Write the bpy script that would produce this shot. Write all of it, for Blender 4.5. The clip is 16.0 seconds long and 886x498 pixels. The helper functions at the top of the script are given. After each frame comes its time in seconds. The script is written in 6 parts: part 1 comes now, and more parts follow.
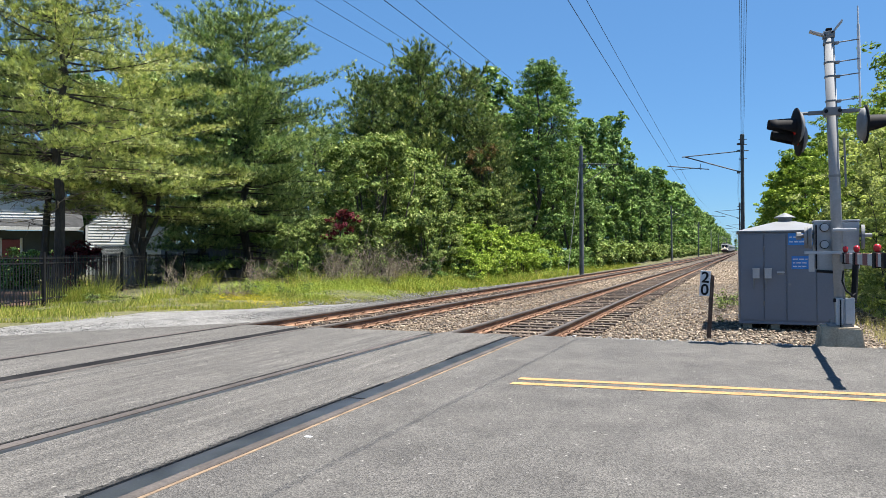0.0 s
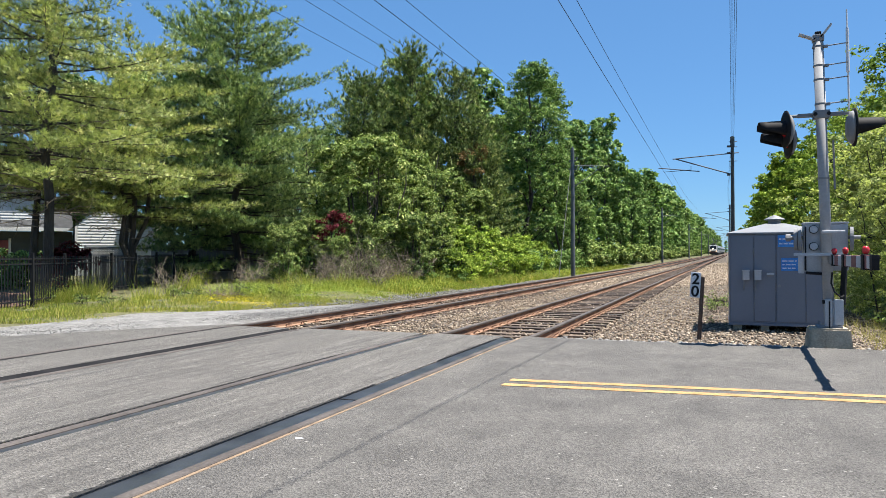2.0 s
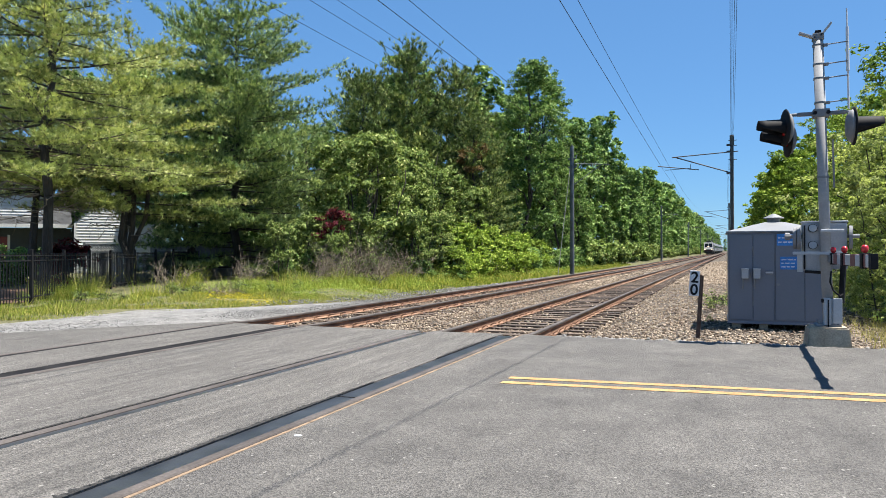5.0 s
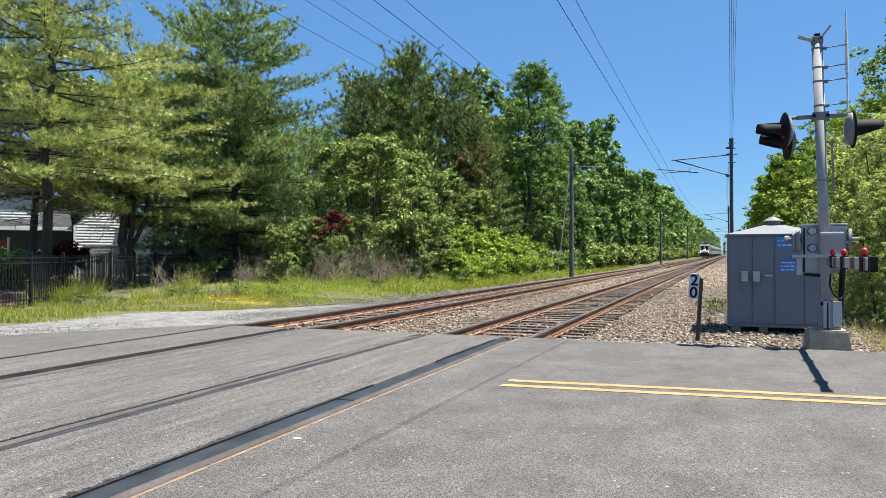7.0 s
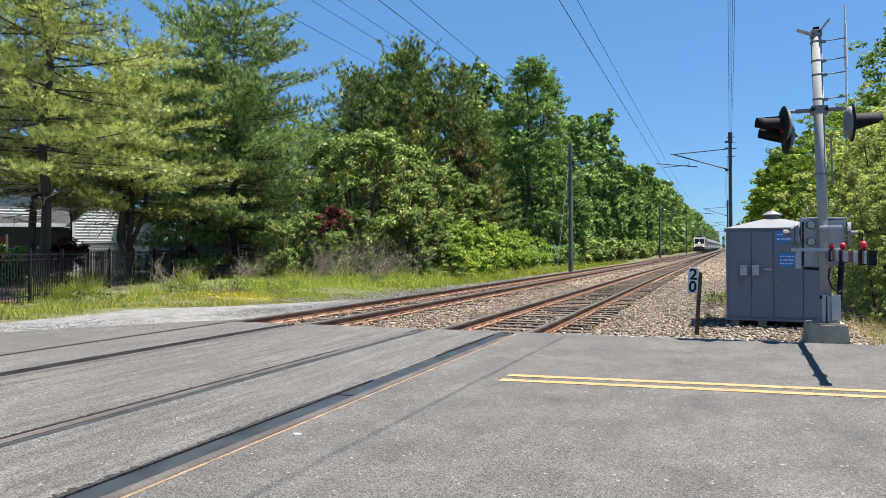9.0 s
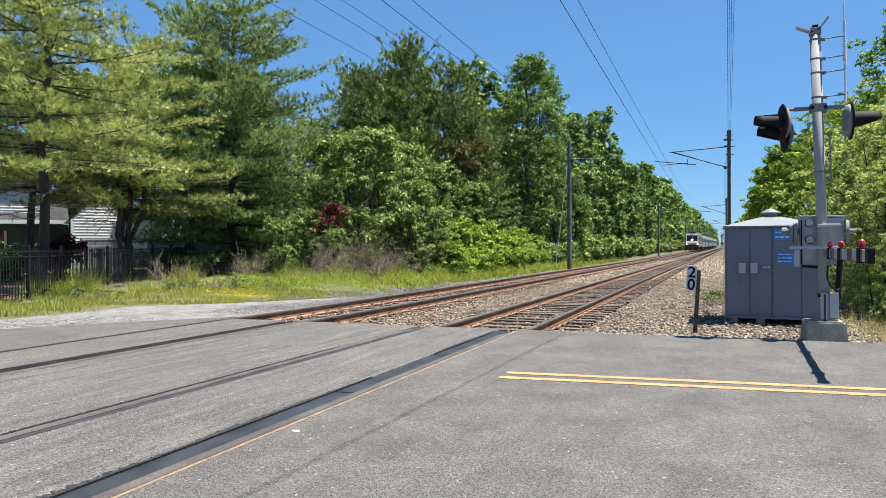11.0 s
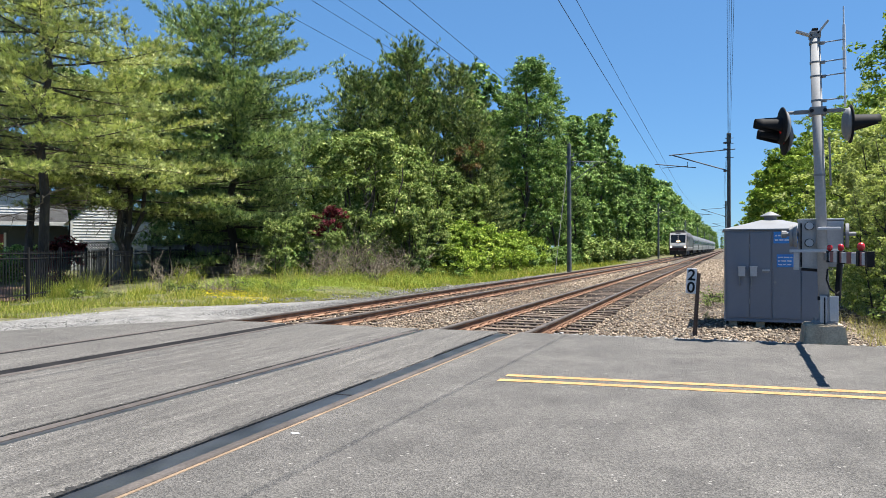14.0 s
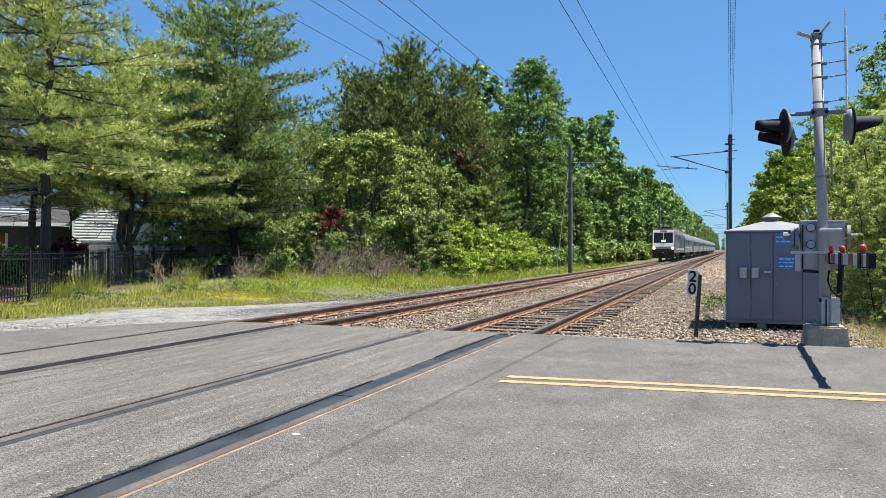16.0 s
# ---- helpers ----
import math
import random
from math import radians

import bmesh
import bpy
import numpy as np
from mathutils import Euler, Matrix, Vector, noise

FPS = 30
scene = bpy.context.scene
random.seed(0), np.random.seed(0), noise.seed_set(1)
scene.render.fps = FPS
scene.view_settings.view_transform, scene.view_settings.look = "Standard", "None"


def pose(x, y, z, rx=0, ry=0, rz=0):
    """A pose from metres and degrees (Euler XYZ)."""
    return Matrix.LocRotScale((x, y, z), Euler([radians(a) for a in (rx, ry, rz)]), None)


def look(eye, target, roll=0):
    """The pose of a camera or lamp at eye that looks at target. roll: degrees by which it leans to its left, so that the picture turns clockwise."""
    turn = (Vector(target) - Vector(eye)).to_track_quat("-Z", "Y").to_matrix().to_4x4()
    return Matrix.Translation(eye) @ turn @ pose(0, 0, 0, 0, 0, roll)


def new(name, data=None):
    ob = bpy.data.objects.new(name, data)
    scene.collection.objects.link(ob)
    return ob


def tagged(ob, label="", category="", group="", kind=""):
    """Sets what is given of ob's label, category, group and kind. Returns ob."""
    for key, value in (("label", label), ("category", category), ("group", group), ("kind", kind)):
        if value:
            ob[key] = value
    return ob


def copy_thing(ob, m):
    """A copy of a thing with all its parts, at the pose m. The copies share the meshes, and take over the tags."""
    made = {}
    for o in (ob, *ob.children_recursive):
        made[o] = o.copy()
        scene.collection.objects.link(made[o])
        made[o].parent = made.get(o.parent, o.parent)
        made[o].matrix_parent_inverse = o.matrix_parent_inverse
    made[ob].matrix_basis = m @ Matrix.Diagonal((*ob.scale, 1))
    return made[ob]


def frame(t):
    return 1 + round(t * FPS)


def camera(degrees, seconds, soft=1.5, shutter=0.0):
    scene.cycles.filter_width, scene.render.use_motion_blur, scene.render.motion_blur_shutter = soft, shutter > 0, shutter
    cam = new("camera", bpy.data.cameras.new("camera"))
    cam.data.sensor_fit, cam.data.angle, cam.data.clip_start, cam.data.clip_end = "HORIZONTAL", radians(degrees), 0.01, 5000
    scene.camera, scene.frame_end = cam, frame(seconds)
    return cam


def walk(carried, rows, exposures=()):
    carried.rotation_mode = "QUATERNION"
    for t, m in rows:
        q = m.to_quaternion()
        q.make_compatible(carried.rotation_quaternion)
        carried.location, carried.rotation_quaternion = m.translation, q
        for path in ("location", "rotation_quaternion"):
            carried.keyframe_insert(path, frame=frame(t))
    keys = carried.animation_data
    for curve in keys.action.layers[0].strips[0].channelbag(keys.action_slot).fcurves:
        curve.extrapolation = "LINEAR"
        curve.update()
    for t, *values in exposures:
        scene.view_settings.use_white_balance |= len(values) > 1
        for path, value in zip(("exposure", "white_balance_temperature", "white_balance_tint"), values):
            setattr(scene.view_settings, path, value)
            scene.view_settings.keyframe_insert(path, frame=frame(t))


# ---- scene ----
EYE = 1.22
cam = camera(63.0, 16.0, 0.7)
walk(cam, [
    (0, pose(0, 0, EYE, 90.424, 0.270, 21.682)),
    (0.5, pose(0, 0, EYE, 90.446, 0.232, 21.539)),
    (1, pose(0, 0, EYE, 90.476, 0.217, 21.352)),
    (1.5, pose(0, 0, EYE, 90.521, 0.221, 21.140)),
    (2, pose(0, 0, EYE, 90.527, 0.187, 21.007)),
    (2.5, pose(0, 0, EYE, 90.474, 0.114, 20.939)),
    (3, pose(0, 0, EYE, 90.402, 0.103, 20.931)),
    (3.5, pose(0, 0, EYE, 90.330, 0.070, 20.949)),
    (4, pose(0, 0, EYE, 90.312, 0.068, 20.975)),
    (6.5, pose(0, 0, EYE, 90.503, -0.044, 20.895)),
    (7, pose(0, 0, EYE, 90.559, -0.007, 20.912)),
    (7.5, pose(0, 0, EYE, 90.554, 0.017, 20.943)),
    (8, pose(0, 0, EYE, 90.482, 0.126, 20.970)),
    (8.5, pose(0, 0, EYE, 90.356, 0.139, 20.916)),
    (9, pose(0, 0, EYE, 90.174, 0.217, 20.846)),
    (11.5, pose(0, 0, EYE, 89.966, 0.115, 20.729)),
    (12, pose(0, 0, EYE, 89.992, 0.103, 20.719)),
    (12.5, pose(0, 0, EYE, 90.037, 0.076, 20.714)),
    (13, pose(0, 0, EYE, 90.108, 0.047, 20.715)),
    (13.5, pose(0, 0, EYE, 90.156, 0.032, 20.675)),
    (14, pose(0, 0, EYE, 90.167, 0.030, 20.727)),
    (14.5, pose(0, 0, EYE, 90.224, -0.000, 20.728)),
    (15, pose(0, 0, EYE, 90.280, -0.029, 20.728)),
    (15.5, pose(0, 0, EYE, 90.292, 0.010, 20.770)),
    (16, pose(0, 0, EYE, 90.256, -0.045, 20.818)),
])

# ---- sky, sun ----
SUN_ELEV, SUN_AZ = 70.0, 71.0   # degrees; azimuth from +Y towards +X
world = bpy.data.worlds.new("sky")
scene.world = world
world.use_nodes = True
wn = world.node_tree.nodes
sky = wn.new("ShaderNodeTexSky")
sky.sky_type = "NISHITA"
sky.sun_disc = False
sky.sun_elevation, sky.sun_rotation = radians(SUN_ELEV), radians(SUN_AZ)
sky.air_density, sky.dust_density, sky.ozone_density = 1.0, 0.0, 5.0
wn["Background"].inputs["Strength"].default_value = 0.051
deep = wn.new("ShaderNodeMix")
deep.data_type, deep.blend_type = "RGBA", "MULTIPLY"
deep.inputs[0].default_value, deep.inputs[7].default_value = 1.0, (0.7, 0.98, 1.2, 1)   # clear, dry air
world.node_tree.links.new(sky.outputs[0], deep.inputs[6])
clear = wn.new("ShaderNodeMix")   # evens the blue from side to side
clear.data_type = "RGBA"
clear.inputs[0].default_value, clear.inputs[7].default_value = 0.5, (1.08, 2.6, 5.1, 1)
world.node_tree.links.new(deep.outputs[2], clear.inputs[6])
world.node_tree.links.new(clear.outputs[2], wn["Background"].inputs["Color"])
sun_data = bpy.data.lights.new("sun", "SUN")
sun_data.energy, sun_data.angle, sun_data.color = 5.0, radians(0.53), (1.0, 0.95, 0.88)
sun = new("sun", sun_data)
sun_way = Vector((math.sin(radians(SUN_AZ)) * math.cos(radians(SUN_ELEV)),
                  math.cos(radians(SUN_AZ)) * math.cos(radians(SUN_ELEV)), math.sin(radians(SUN_ELEV))))
sun.matrix_world = look(sun_way * 60, (0, 0, 0))
scene.view_settings.exposure = 1.45

# ---- materials ----
def shader(name, rough=0.7, metal=0.0, spec=0.5):
    m = bpy.data.materials.new(name)
    m.use_nodes = True
    b = m.node_tree.nodes["Principled BSDF"]
    b.inputs["Roughness"].default_value, b.inputs["Metallic"].default_value = rough, metal
    b.inputs["Specular IOR Level"].default_value = spec
    return m, m.node_tree.nodes, m.node_tree.links, b


def noise_node(n, l, scale, detail=4.0, rough=0.6, coord="Object", stretch=None):
    tc = n.new("ShaderNodeTexCoord")
    t = n.new("ShaderNodeTexNoise")
    t.inputs["Scale"].default_value, t.inputs["Detail"].default_value, t.inputs["Roughness"].default_value = scale, detail, rough
    out = tc.outputs[coord]
    if stretch:
        mp = n.new("ShaderNodeMapping")
        mp.inputs["Scale"].default_value = stretch
        l.new(out, mp.inputs["Vector"])
        out = mp.outputs[0]
    l.new(out, t.inputs["Vector"])
    return t.outputs["Fac"]


def ramp(n, l, fac, stops):
    r = n.new("ShaderNodeValToRGB")
    e = r.color_ramp.elements
    for i, (p, c) in enumerate(stops):
        k = e[i] if i < 2 else e.new(p)
        k.position, k.color = p, (*c, 1) if len(c) == 3 else c
    l.new(fac, r.inputs[0])
    return r.outputs[0]


def mixed(n, l, fac, a, b, mode="MIX"):
    m = n.new("ShaderNodeMix")
    m.data_type, m.blend_type = "RGBA", mode
    for sock, v in ((m.inputs[0], fac), (m.inputs[6], a), (m.inputs[7], b)):
        if isinstance(v, (int, float)):
            sock.default_value = v
        elif isinstance(v, tuple):
            sock.default_value = (*v, 1)
        else:
            l.new(v, sock)
    return m.outputs[2]


def bump(n, l, b, height, strength=0.3, dist=0.02):
    k = n.new("ShaderNodeBump")
    k.inputs["Strength"].default_value, k.inputs["Distance"].default_value = strength, dist
    l.new(height, k.inputs["Height"])
    l.new(k.outputs[0], b.inputs["Normal"])


def surface(name, dark, light, scale=8.0, fine=80.0, rough=0.7, metal=0.0, relief=0.25, dist=0.01, spec=0.5, stretch=None, grit=0.28):
    """Two scales of variation: broad stains and fine grain, with relief."""
    m, n, l, b = shader(name, rough, metal, spec)
    broad = noise_node(n, l, scale, 5, 0.6, stretch=stretch)
    grain = noise_node(n, l, fine, 3, 0.6, stretch=stretch)
    c1 = ramp(n, l, broad, ((0.32, dark), (0.68, light)))
    g = ramp(n, l, grain, ((0.3, (1 - grit,) * 3), (0.7, (1 + grit / 2,) * 3)))
    l.new(mixed(n, l, 1.0, c1, g, "MULTIPLY"), b.inputs["Base Color"])
    bump(n, l, b, grain, relief, dist)
    return m


def asphalt_material(name, gain, grain, streak, contrast):
    m, n, l, b = shader(name, 0.85, 0, 0.4)
    broad = noise_node(n, l, 0.35, 4, 0.6)
    mid = noise_node(n, l, 2.0, 6, 0.7, stretch=streak)
    tc = n.new("ShaderNodeTexCoord")
    v = n.new("ShaderNodeTexVoronoi")
    v.inputs["Scale"].default_value = grain
    l.new(tc.outputs["Object"], v.inputs["Vector"])
    v2 = n.new("ShaderNodeTexVoronoi")
    v2.inputs["Scale"].default_value = 62
    l.new(tc.outputs["Object"], v2.inputs["Vector"])
    base = ramp(n, l, broad, ((0.3, tuple(gain * c for c in (0.06, 0.057, 0.0545))), (0.72, tuple(gain * c for c in (0.111, 0.105, 0.0985)))))
    base = mixed(n, l, 0.58, base, ramp(n, l, mid, ((0.3, tuple(gain * c for c in (0.046, 0.0435, 0.0415))), (0.7, tuple(gain * c for c in (0.13, 0.123, 0.1145))))))
    wear = noise_node(n, l, 1.0, 5, 0.75, stretch=tuple(3 * c for c in streak))
    base = mixed(n, l, 0.85 if streak[0] > 2 else 0.35, base, ramp(n, l, wear, ((0.32, (0.7, 0.69, 0.68)), (0.66, (1.22, 1.21, 1.19)))), "MULTIPLY")
    stone = ramp(n, l, v.outputs["Color"], ((0.15, (1 - contrast,) * 3), (0.85, (1 + contrast, 1 + contrast, 0.97 + contrast))))
    c = mixed(n, l, 0.85, base, stone, "MULTIPLY")
    pale = ramp(n, l, v2.outputs["Color"], ((0.93, (0, 0, 0)), (0.95, (1, 1, 1))))
    c = mixed(n, l, pale, c, (0.25, 0.24, 0.22))
    pits = ramp(n, l, noise_node(n, l, 70, 2), ((0.3, (0.35, 0.35, 0.35)), (0.42, (1, 1, 1))))
    l.new(mixed(n, l, 0.8, c, pits, "MULTIPLY"), b.inputs["Base Color"])
    bump(n, l, b, v.outputs["Distance"], 0.8, 0.01)
    return m


def bed_material():
    """Crushed stone seen from afar: a colour to each cell."""
    m, n, l, b = shader("ballast_bed", 0.95, 0, 0.3)
    tc = n.new("ShaderNodeTexCoord")
    v = n.new("ShaderNodeTexVoronoi")
    v.inputs["Scale"].default_value = 17
    l.new(tc.outputs["Object"], v.inputs["Vector"])
    # cell colours are lowered to stand for the shade between loose stones
    c = ramp(n, l, v.outputs["Color"], ((0.1, (0.028, 0.022, 0.0175)), (0.5, (0.075, 0.061, 0.0485)), (0.9, (0.18, 0.154, 0.125))))
    dark = ramp(n, l, noise_node(n, l, 3.2, 8, 0.85), ((0.42, (0.22, 0.21, 0.2)), (0.58, (1.6, 1.57, 1.52))))
    l.new(mixed(n, l, 1.0, c, dark, "MULTIPLY"), b.inputs["Base Color"])
    bump(n, l, b, v.outputs["Distance"], 1.0, 0.03)
    return m


def leaf_material(name, stops, through_light=0.42, rough=0.75):
    """Leaf colour by island, with light passing through the blade."""
    m, n, l, b = shader(name, rough, 0, 0.03)
    g = n.new("ShaderNodeNewGeometry")
    c = ramp(n, l, g.outputs["Random Per Island"], stops)
    broad = noise_node(n, l, 0.45, 3, 0.6)
    c = mixed(n, l, 0.6, c, ramp(n, l, broad, ((0.3, (0.6, 0.66, 0.6)), (0.7, (1.25, 1.18, 1.0)))), "MULTIPLY")
    l.new(c, b.inputs["Base Color"])
    t = n.new("ShaderNodeBsdfTranslucent")
    l.new(mixed(n, l, 1.0, c, (1.15, 1.25, 0.7), "MULTIPLY"), t.inputs["Color"])
    mx = n.new("ShaderNodeMixShader")
    mx.inputs[0].default_value = through_light
    l.new(b.outputs[0], mx.inputs[1])
    l.new(t.outputs[0], mx.inputs[2])
    l.new(mx.outputs[0], n["Material Output"].inputs["Surface"])
    return m


def piece_material(name, stops, rough=0.85, relief=0.4, fine=60, metal=0.0, islands=False):
    """Colour varied from piece to piece."""
    m, n, l, b = shader(name, rough, metal, 0.4)
    if islands:
        src = n.new("ShaderNodeNewGeometry").outputs["Random Per Island"]
    else:
        src = n.new("ShaderNodeObjectInfo").outputs["Random"]
    c = ramp(n, l, src, stops)
    grain = noise_node(n, l, fine, 3, 0.65)
    g = ramp(n, l, grain, ((0.3, (0.6, 0.6, 0.6)), (0.7, (1.2, 1.2, 1.2))))
    l.new(mixed(n, l, 1.0, c, g, "MULTIPLY"), b.inputs["Base Color"])
    bump(n, l, b, grain, relief, 0.006)
    return m


def glow(name, colour, strength):
    m, n, l, b = shader(name, 0.3)
    b.inputs["Base Color"].default_value = (*colour, 1)
    b.inputs["Emission Color"].default_value = (*colour, 1)
    b.inputs["Emission Strength"].default_value = strength
    return m


ASPHALT = asphalt_material("asphalt", 1.08, 115, (1.0, 0.7, 1), 0.6)
CROSSING_ASPHALT = asphalt_material("crossing_asphalt", 1.14, 105, (3.4, 0.3, 1), 0.62)
GROUND = surface("grassy_soil", (0.05, 0.055, 0.02), (0.15, 0.14, 0.055), 1.4, 16, 0.95, relief=1.0, dist=0.06, grit=0.6)
BALLAST_BED = bed_material()
STONE = piece_material("ballast_stone", ((0.0, (0.088, 0.063, 0.043)), (0.35, (0.2, 0.15, 0.105)), (0.75, (0.325, 0.255, 0.182)), (1.0, (0.46, 0.385, 0.295))), islands=True)
PALE_STONE = piece_material("limestone_chip", ((0.0, (0.141, 0.137, 0.13)), (0.5, (0.219, 0.216, 0.204)), (1.0, (0.313, 0.305, 0.294))), islands=True)
PALE_GRAVEL = surface("pale_gravel", (0.12, 0.117, 0.11), (0.25, 0.245, 0.235), 3.0, 30, 0.95, relief=1.0, dist=0.03, grit=0.6)
RUST = surface("rusted_rail_steel", (0.115, 0.058, 0.034), (0.29, 0.165, 0.1), 3, 60, 0.85, 0.0, 0.4, 0.004)
RAIL_TOP = surface("worn_rail_head", (0.058, 0.049, 0.044), (0.105, 0.091, 0.083), 2, 40, 0.6, 0.0, 0.1, 0.002, spec=0.3)
TIE = piece_material("weathered_tie", ((0.0, (0.034, 0.025, 0.02)), (0.5, (0.07, 0.05, 0.038)), (1.0, (0.13, 0.095, 0.07))), fine=30)
RUBBER = surface("crossing_rubber", (0.018, 0.021, 0.027), (0.045, 0.051, 0.061), 3, 70, 0.33, 0, 0.2, 0.004)
OLD_RUBBER = surface("dull_old_rubber", (0.009, 0.009, 0.0105), (0.022, 0.0215, 0.022), 3, 70, 0.85, 0, 0.3, 0.004, spec=0.08)
LIP = surface("pale_rust_lip", (0.13, 0.088, 0.056), (0.27, 0.19, 0.12), 5, 60, 0.85, 0, 0.3, 0.004)
CRUMB = surface("crumbled_asphalt", (0.012, 0.0118, 0.0115), (0.055, 0.053, 0.05), 28, 90, 0.95, relief=1.0, dist=0.03)
YELLOW = surface("road_paint_yellow", (0.3, 0.17, 0.058), (0.45, 0.275, 0.11), 4, 50, 0.75, relief=0.3, grit=0.5)
GALV = surface("galvanised_steel", (0.165, 0.168, 0.172), (0.225, 0.228, 0.233), 6, 50, 0.8, 0.0, 0.04, 0.003, spec=0.3, grit=0.08)
# lighter copy of the mast's grey, with light bounced off the ground put in
LIT_MAST_GREY = surface("bounce_lit_mast_grey", (0.255, 0.257, 0.26), (0.32, 0.322, 0.325), 3, 40, 0.8, 0.0, 0.04, 0.003, spec=0.3, grit=0.1)
PALE_STEEL = surface("pale_grey_steel", (0.36, 0.366, 0.375), (0.45, 0.456, 0.465), 4, 50, 0.7, 0.0, 0.05, 0.003, spec=0.3, grit=0.1)
CASE_PAINT = surface("grey_case_paint", (0.128, 0.142, 0.172), (0.15, 0.164, 0.194), 0.9, 40, 0.5, 0.05, 0.02, 0.002, grit=0.05)
ALU_ROOF = surface("aluminium_roof", (0.18, 0.184, 0.19), (0.215, 0.22, 0.228), 2, 40, 0.5, 0.2, 0.03, 0.002, grit=0.08)
CONCRETE = surface("rough_concrete", (0.25, 0.205, 0.145), (0.4, 0.34, 0.25), 4, 45, 0.9, relief=0.5, dist=0.008)
BLACK = surface("black_paint", (0.00696, 0.00696, 0.00783), (0.0174, 0.0174, 0.0191), 5, 60, 0.72, 0, 0.1, 0.002, spec=0.2)
WHITE = surface("white_plate", (0.522, 0.539, 0.566), (0.652, 0.67, 0.696), 6, 60, 0.5, 0, 0.05, 0.002)
BLUE = surface("blue_sign", (0.02, 0.165, 0.48), (0.03, 0.22, 0.58), 6, 60, 0.4, 0, 0.05, 0.002)
RED = surface("red_plastic", (0.392, 0.013, 0.0174), (0.522, 0.0261, 0.0305), 5, 50, 0.25, 0, 0.05, 0.002)
DULL_RED = surface("faded_red_stripe", (0.139, 0.0348, 0.0391), (0.226, 0.0696, 0.0696), 8, 50, 0.6, 0, 0.05, 0.002)
RED_LENS = surface("red_lens", (0.3, 0.012, 0.014), (0.42, 0.02, 0.022), 12, 60, 0.15, 0, 0.1, 0.002)
RUST_POST = surface("rusted_post", (0.0609, 0.0391, 0.0305), (0.131, 0.087, 0.0653), 6, 60, 0.85, 0.1, 0.3, 0.004)
POLE_STEEL = surface("weathered_pole_steel", (0.0957, 0.104, 0.113), (0.174, 0.187, 0.2), 2, 30, 0.55, 0.4, 0.1, 0.004)
POLE_DARK = surface("dark_pole_steel", (0.055, 0.058, 0.062), (0.11, 0.114, 0.12), 2, 30, 0.6, 0.2, 0.1, 0.004)
WIRE = surface("wire_copper_dark", (0.0261, 0.0287, 0.0322), (0.0522, 0.0566, 0.0609), 2, 30, 0.6, 0.4)
BARK = surface("bark", (0.022, 0.018, 0.015), (0.075, 0.063, 0.053), 5, 30, 0.95, relief=0.9, dist=0.03, stretch=(1, 1, 0.25))
DEAD_WOOD = surface("dead_wood", (0.12, 0.096, 0.07), (0.27, 0.22, 0.165), 5, 30, 0.9)
SIDING = surface("white_siding", (0.48, 0.475, 0.45), (0.58, 0.575, 0.55), 1, 30, 0.6, relief=0.1)
# grey shingles, lowered in colour to stand for tree shade on the roofs
SHINGLE = surface("grey_shingles", (0.055, 0.057, 0.059), (0.1, 0.103, 0.106), 1.5, 20, 0.9, relief=0.5)
# teal-grey siding, darkened further to stand for the shade under the porch
SHADE_DARK_SIDING = surface("shade_darkened_siding", (0.03, 0.036, 0.038), (0.05, 0.058, 0.06), 1, 30, 0.7)
DOOR_RED = surface("dark_red_door", (0.139, 0.0174, 0.0174), (0.209, 0.0305, 0.0261), 2, 30, 0.5)
WOOD_FENCE = surface("weathered_fence_wood", (0.113, 0.113, 0.117), (0.217, 0.217, 0.226), 4, 40, 0.9)
MULCH = surface("bark_mulch", (0.0609, 0.0305, 0.0191), (0.174, 0.0957, 0.0653), 5, 25, 0.95, relief=1.0, dist=0.04)
PINE_YELLOW = leaf_material("pine_needles_yellow", ((0, (0.125, 0.155, 0.068)), (0.5, (0.32, 0.375, 0.16)), (0.85, (0.47, 0.51, 0.225)), (1, (0.56, 0.53, 0.3))), 0.22)
PINE_GREEN = leaf_material("pine_needles_green", ((0, (0.068, 0.11, 0.058)), (0.6, (0.215, 0.3, 0.138)), (1, (0.43, 0.495, 0.235))), 0.18)
PINE_DARK = leaf_material("conifer_needles_dark", ((0, (0.055, 0.083, 0.037)), (0.7, (0.185, 0.25, 0.1)), (1, (0.37, 0.4, 0.165))), 0.14)
LEAF = leaf_material("deciduous_leaves", ((0, (0.044, 0.09, 0.029)), (0.6, (0.175, 0.285, 0.09)), (1, (0.4, 0.5, 0.21))), 0.15)
LEAF_BRIGHT = leaf_material("bright_shrub_leaves", ((0, (0.088, 0.145, 0.026)), (0.6, (0.18, 0.262, 0.05)), (1, (0.335, 0.405, 0.1))), 0.2)
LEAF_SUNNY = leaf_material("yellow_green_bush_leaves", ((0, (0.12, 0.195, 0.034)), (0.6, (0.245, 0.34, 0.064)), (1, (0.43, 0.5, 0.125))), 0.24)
LEAF_PALE = leaf_material("pale_shrub_leaves", ((0, (0.05, 0.085, 0.026)), (0.55, (0.19, 0.262, 0.082)), (0.9, (0.35, 0.41, 0.155)), (1, (0.5, 0.51, 0.25))), 0.14)
LEAF_GREY = leaf_material("grey_green_shrub_leaves", ((0.0, (0.165, 0.2, 0.083)), (0.6, (0.33, 0.37, 0.145)), (1.0, (0.5, 0.52, 0.26))), 0.48)
LEAF_PURPLE = leaf_material("purple_leaves", ((0.0, (0.0609, 0.013, 0.0218)), (0.6, (0.113, 0.0261, 0.0391)), (1.0, (0.191, 0.0478, 0.0653))), 0.3)
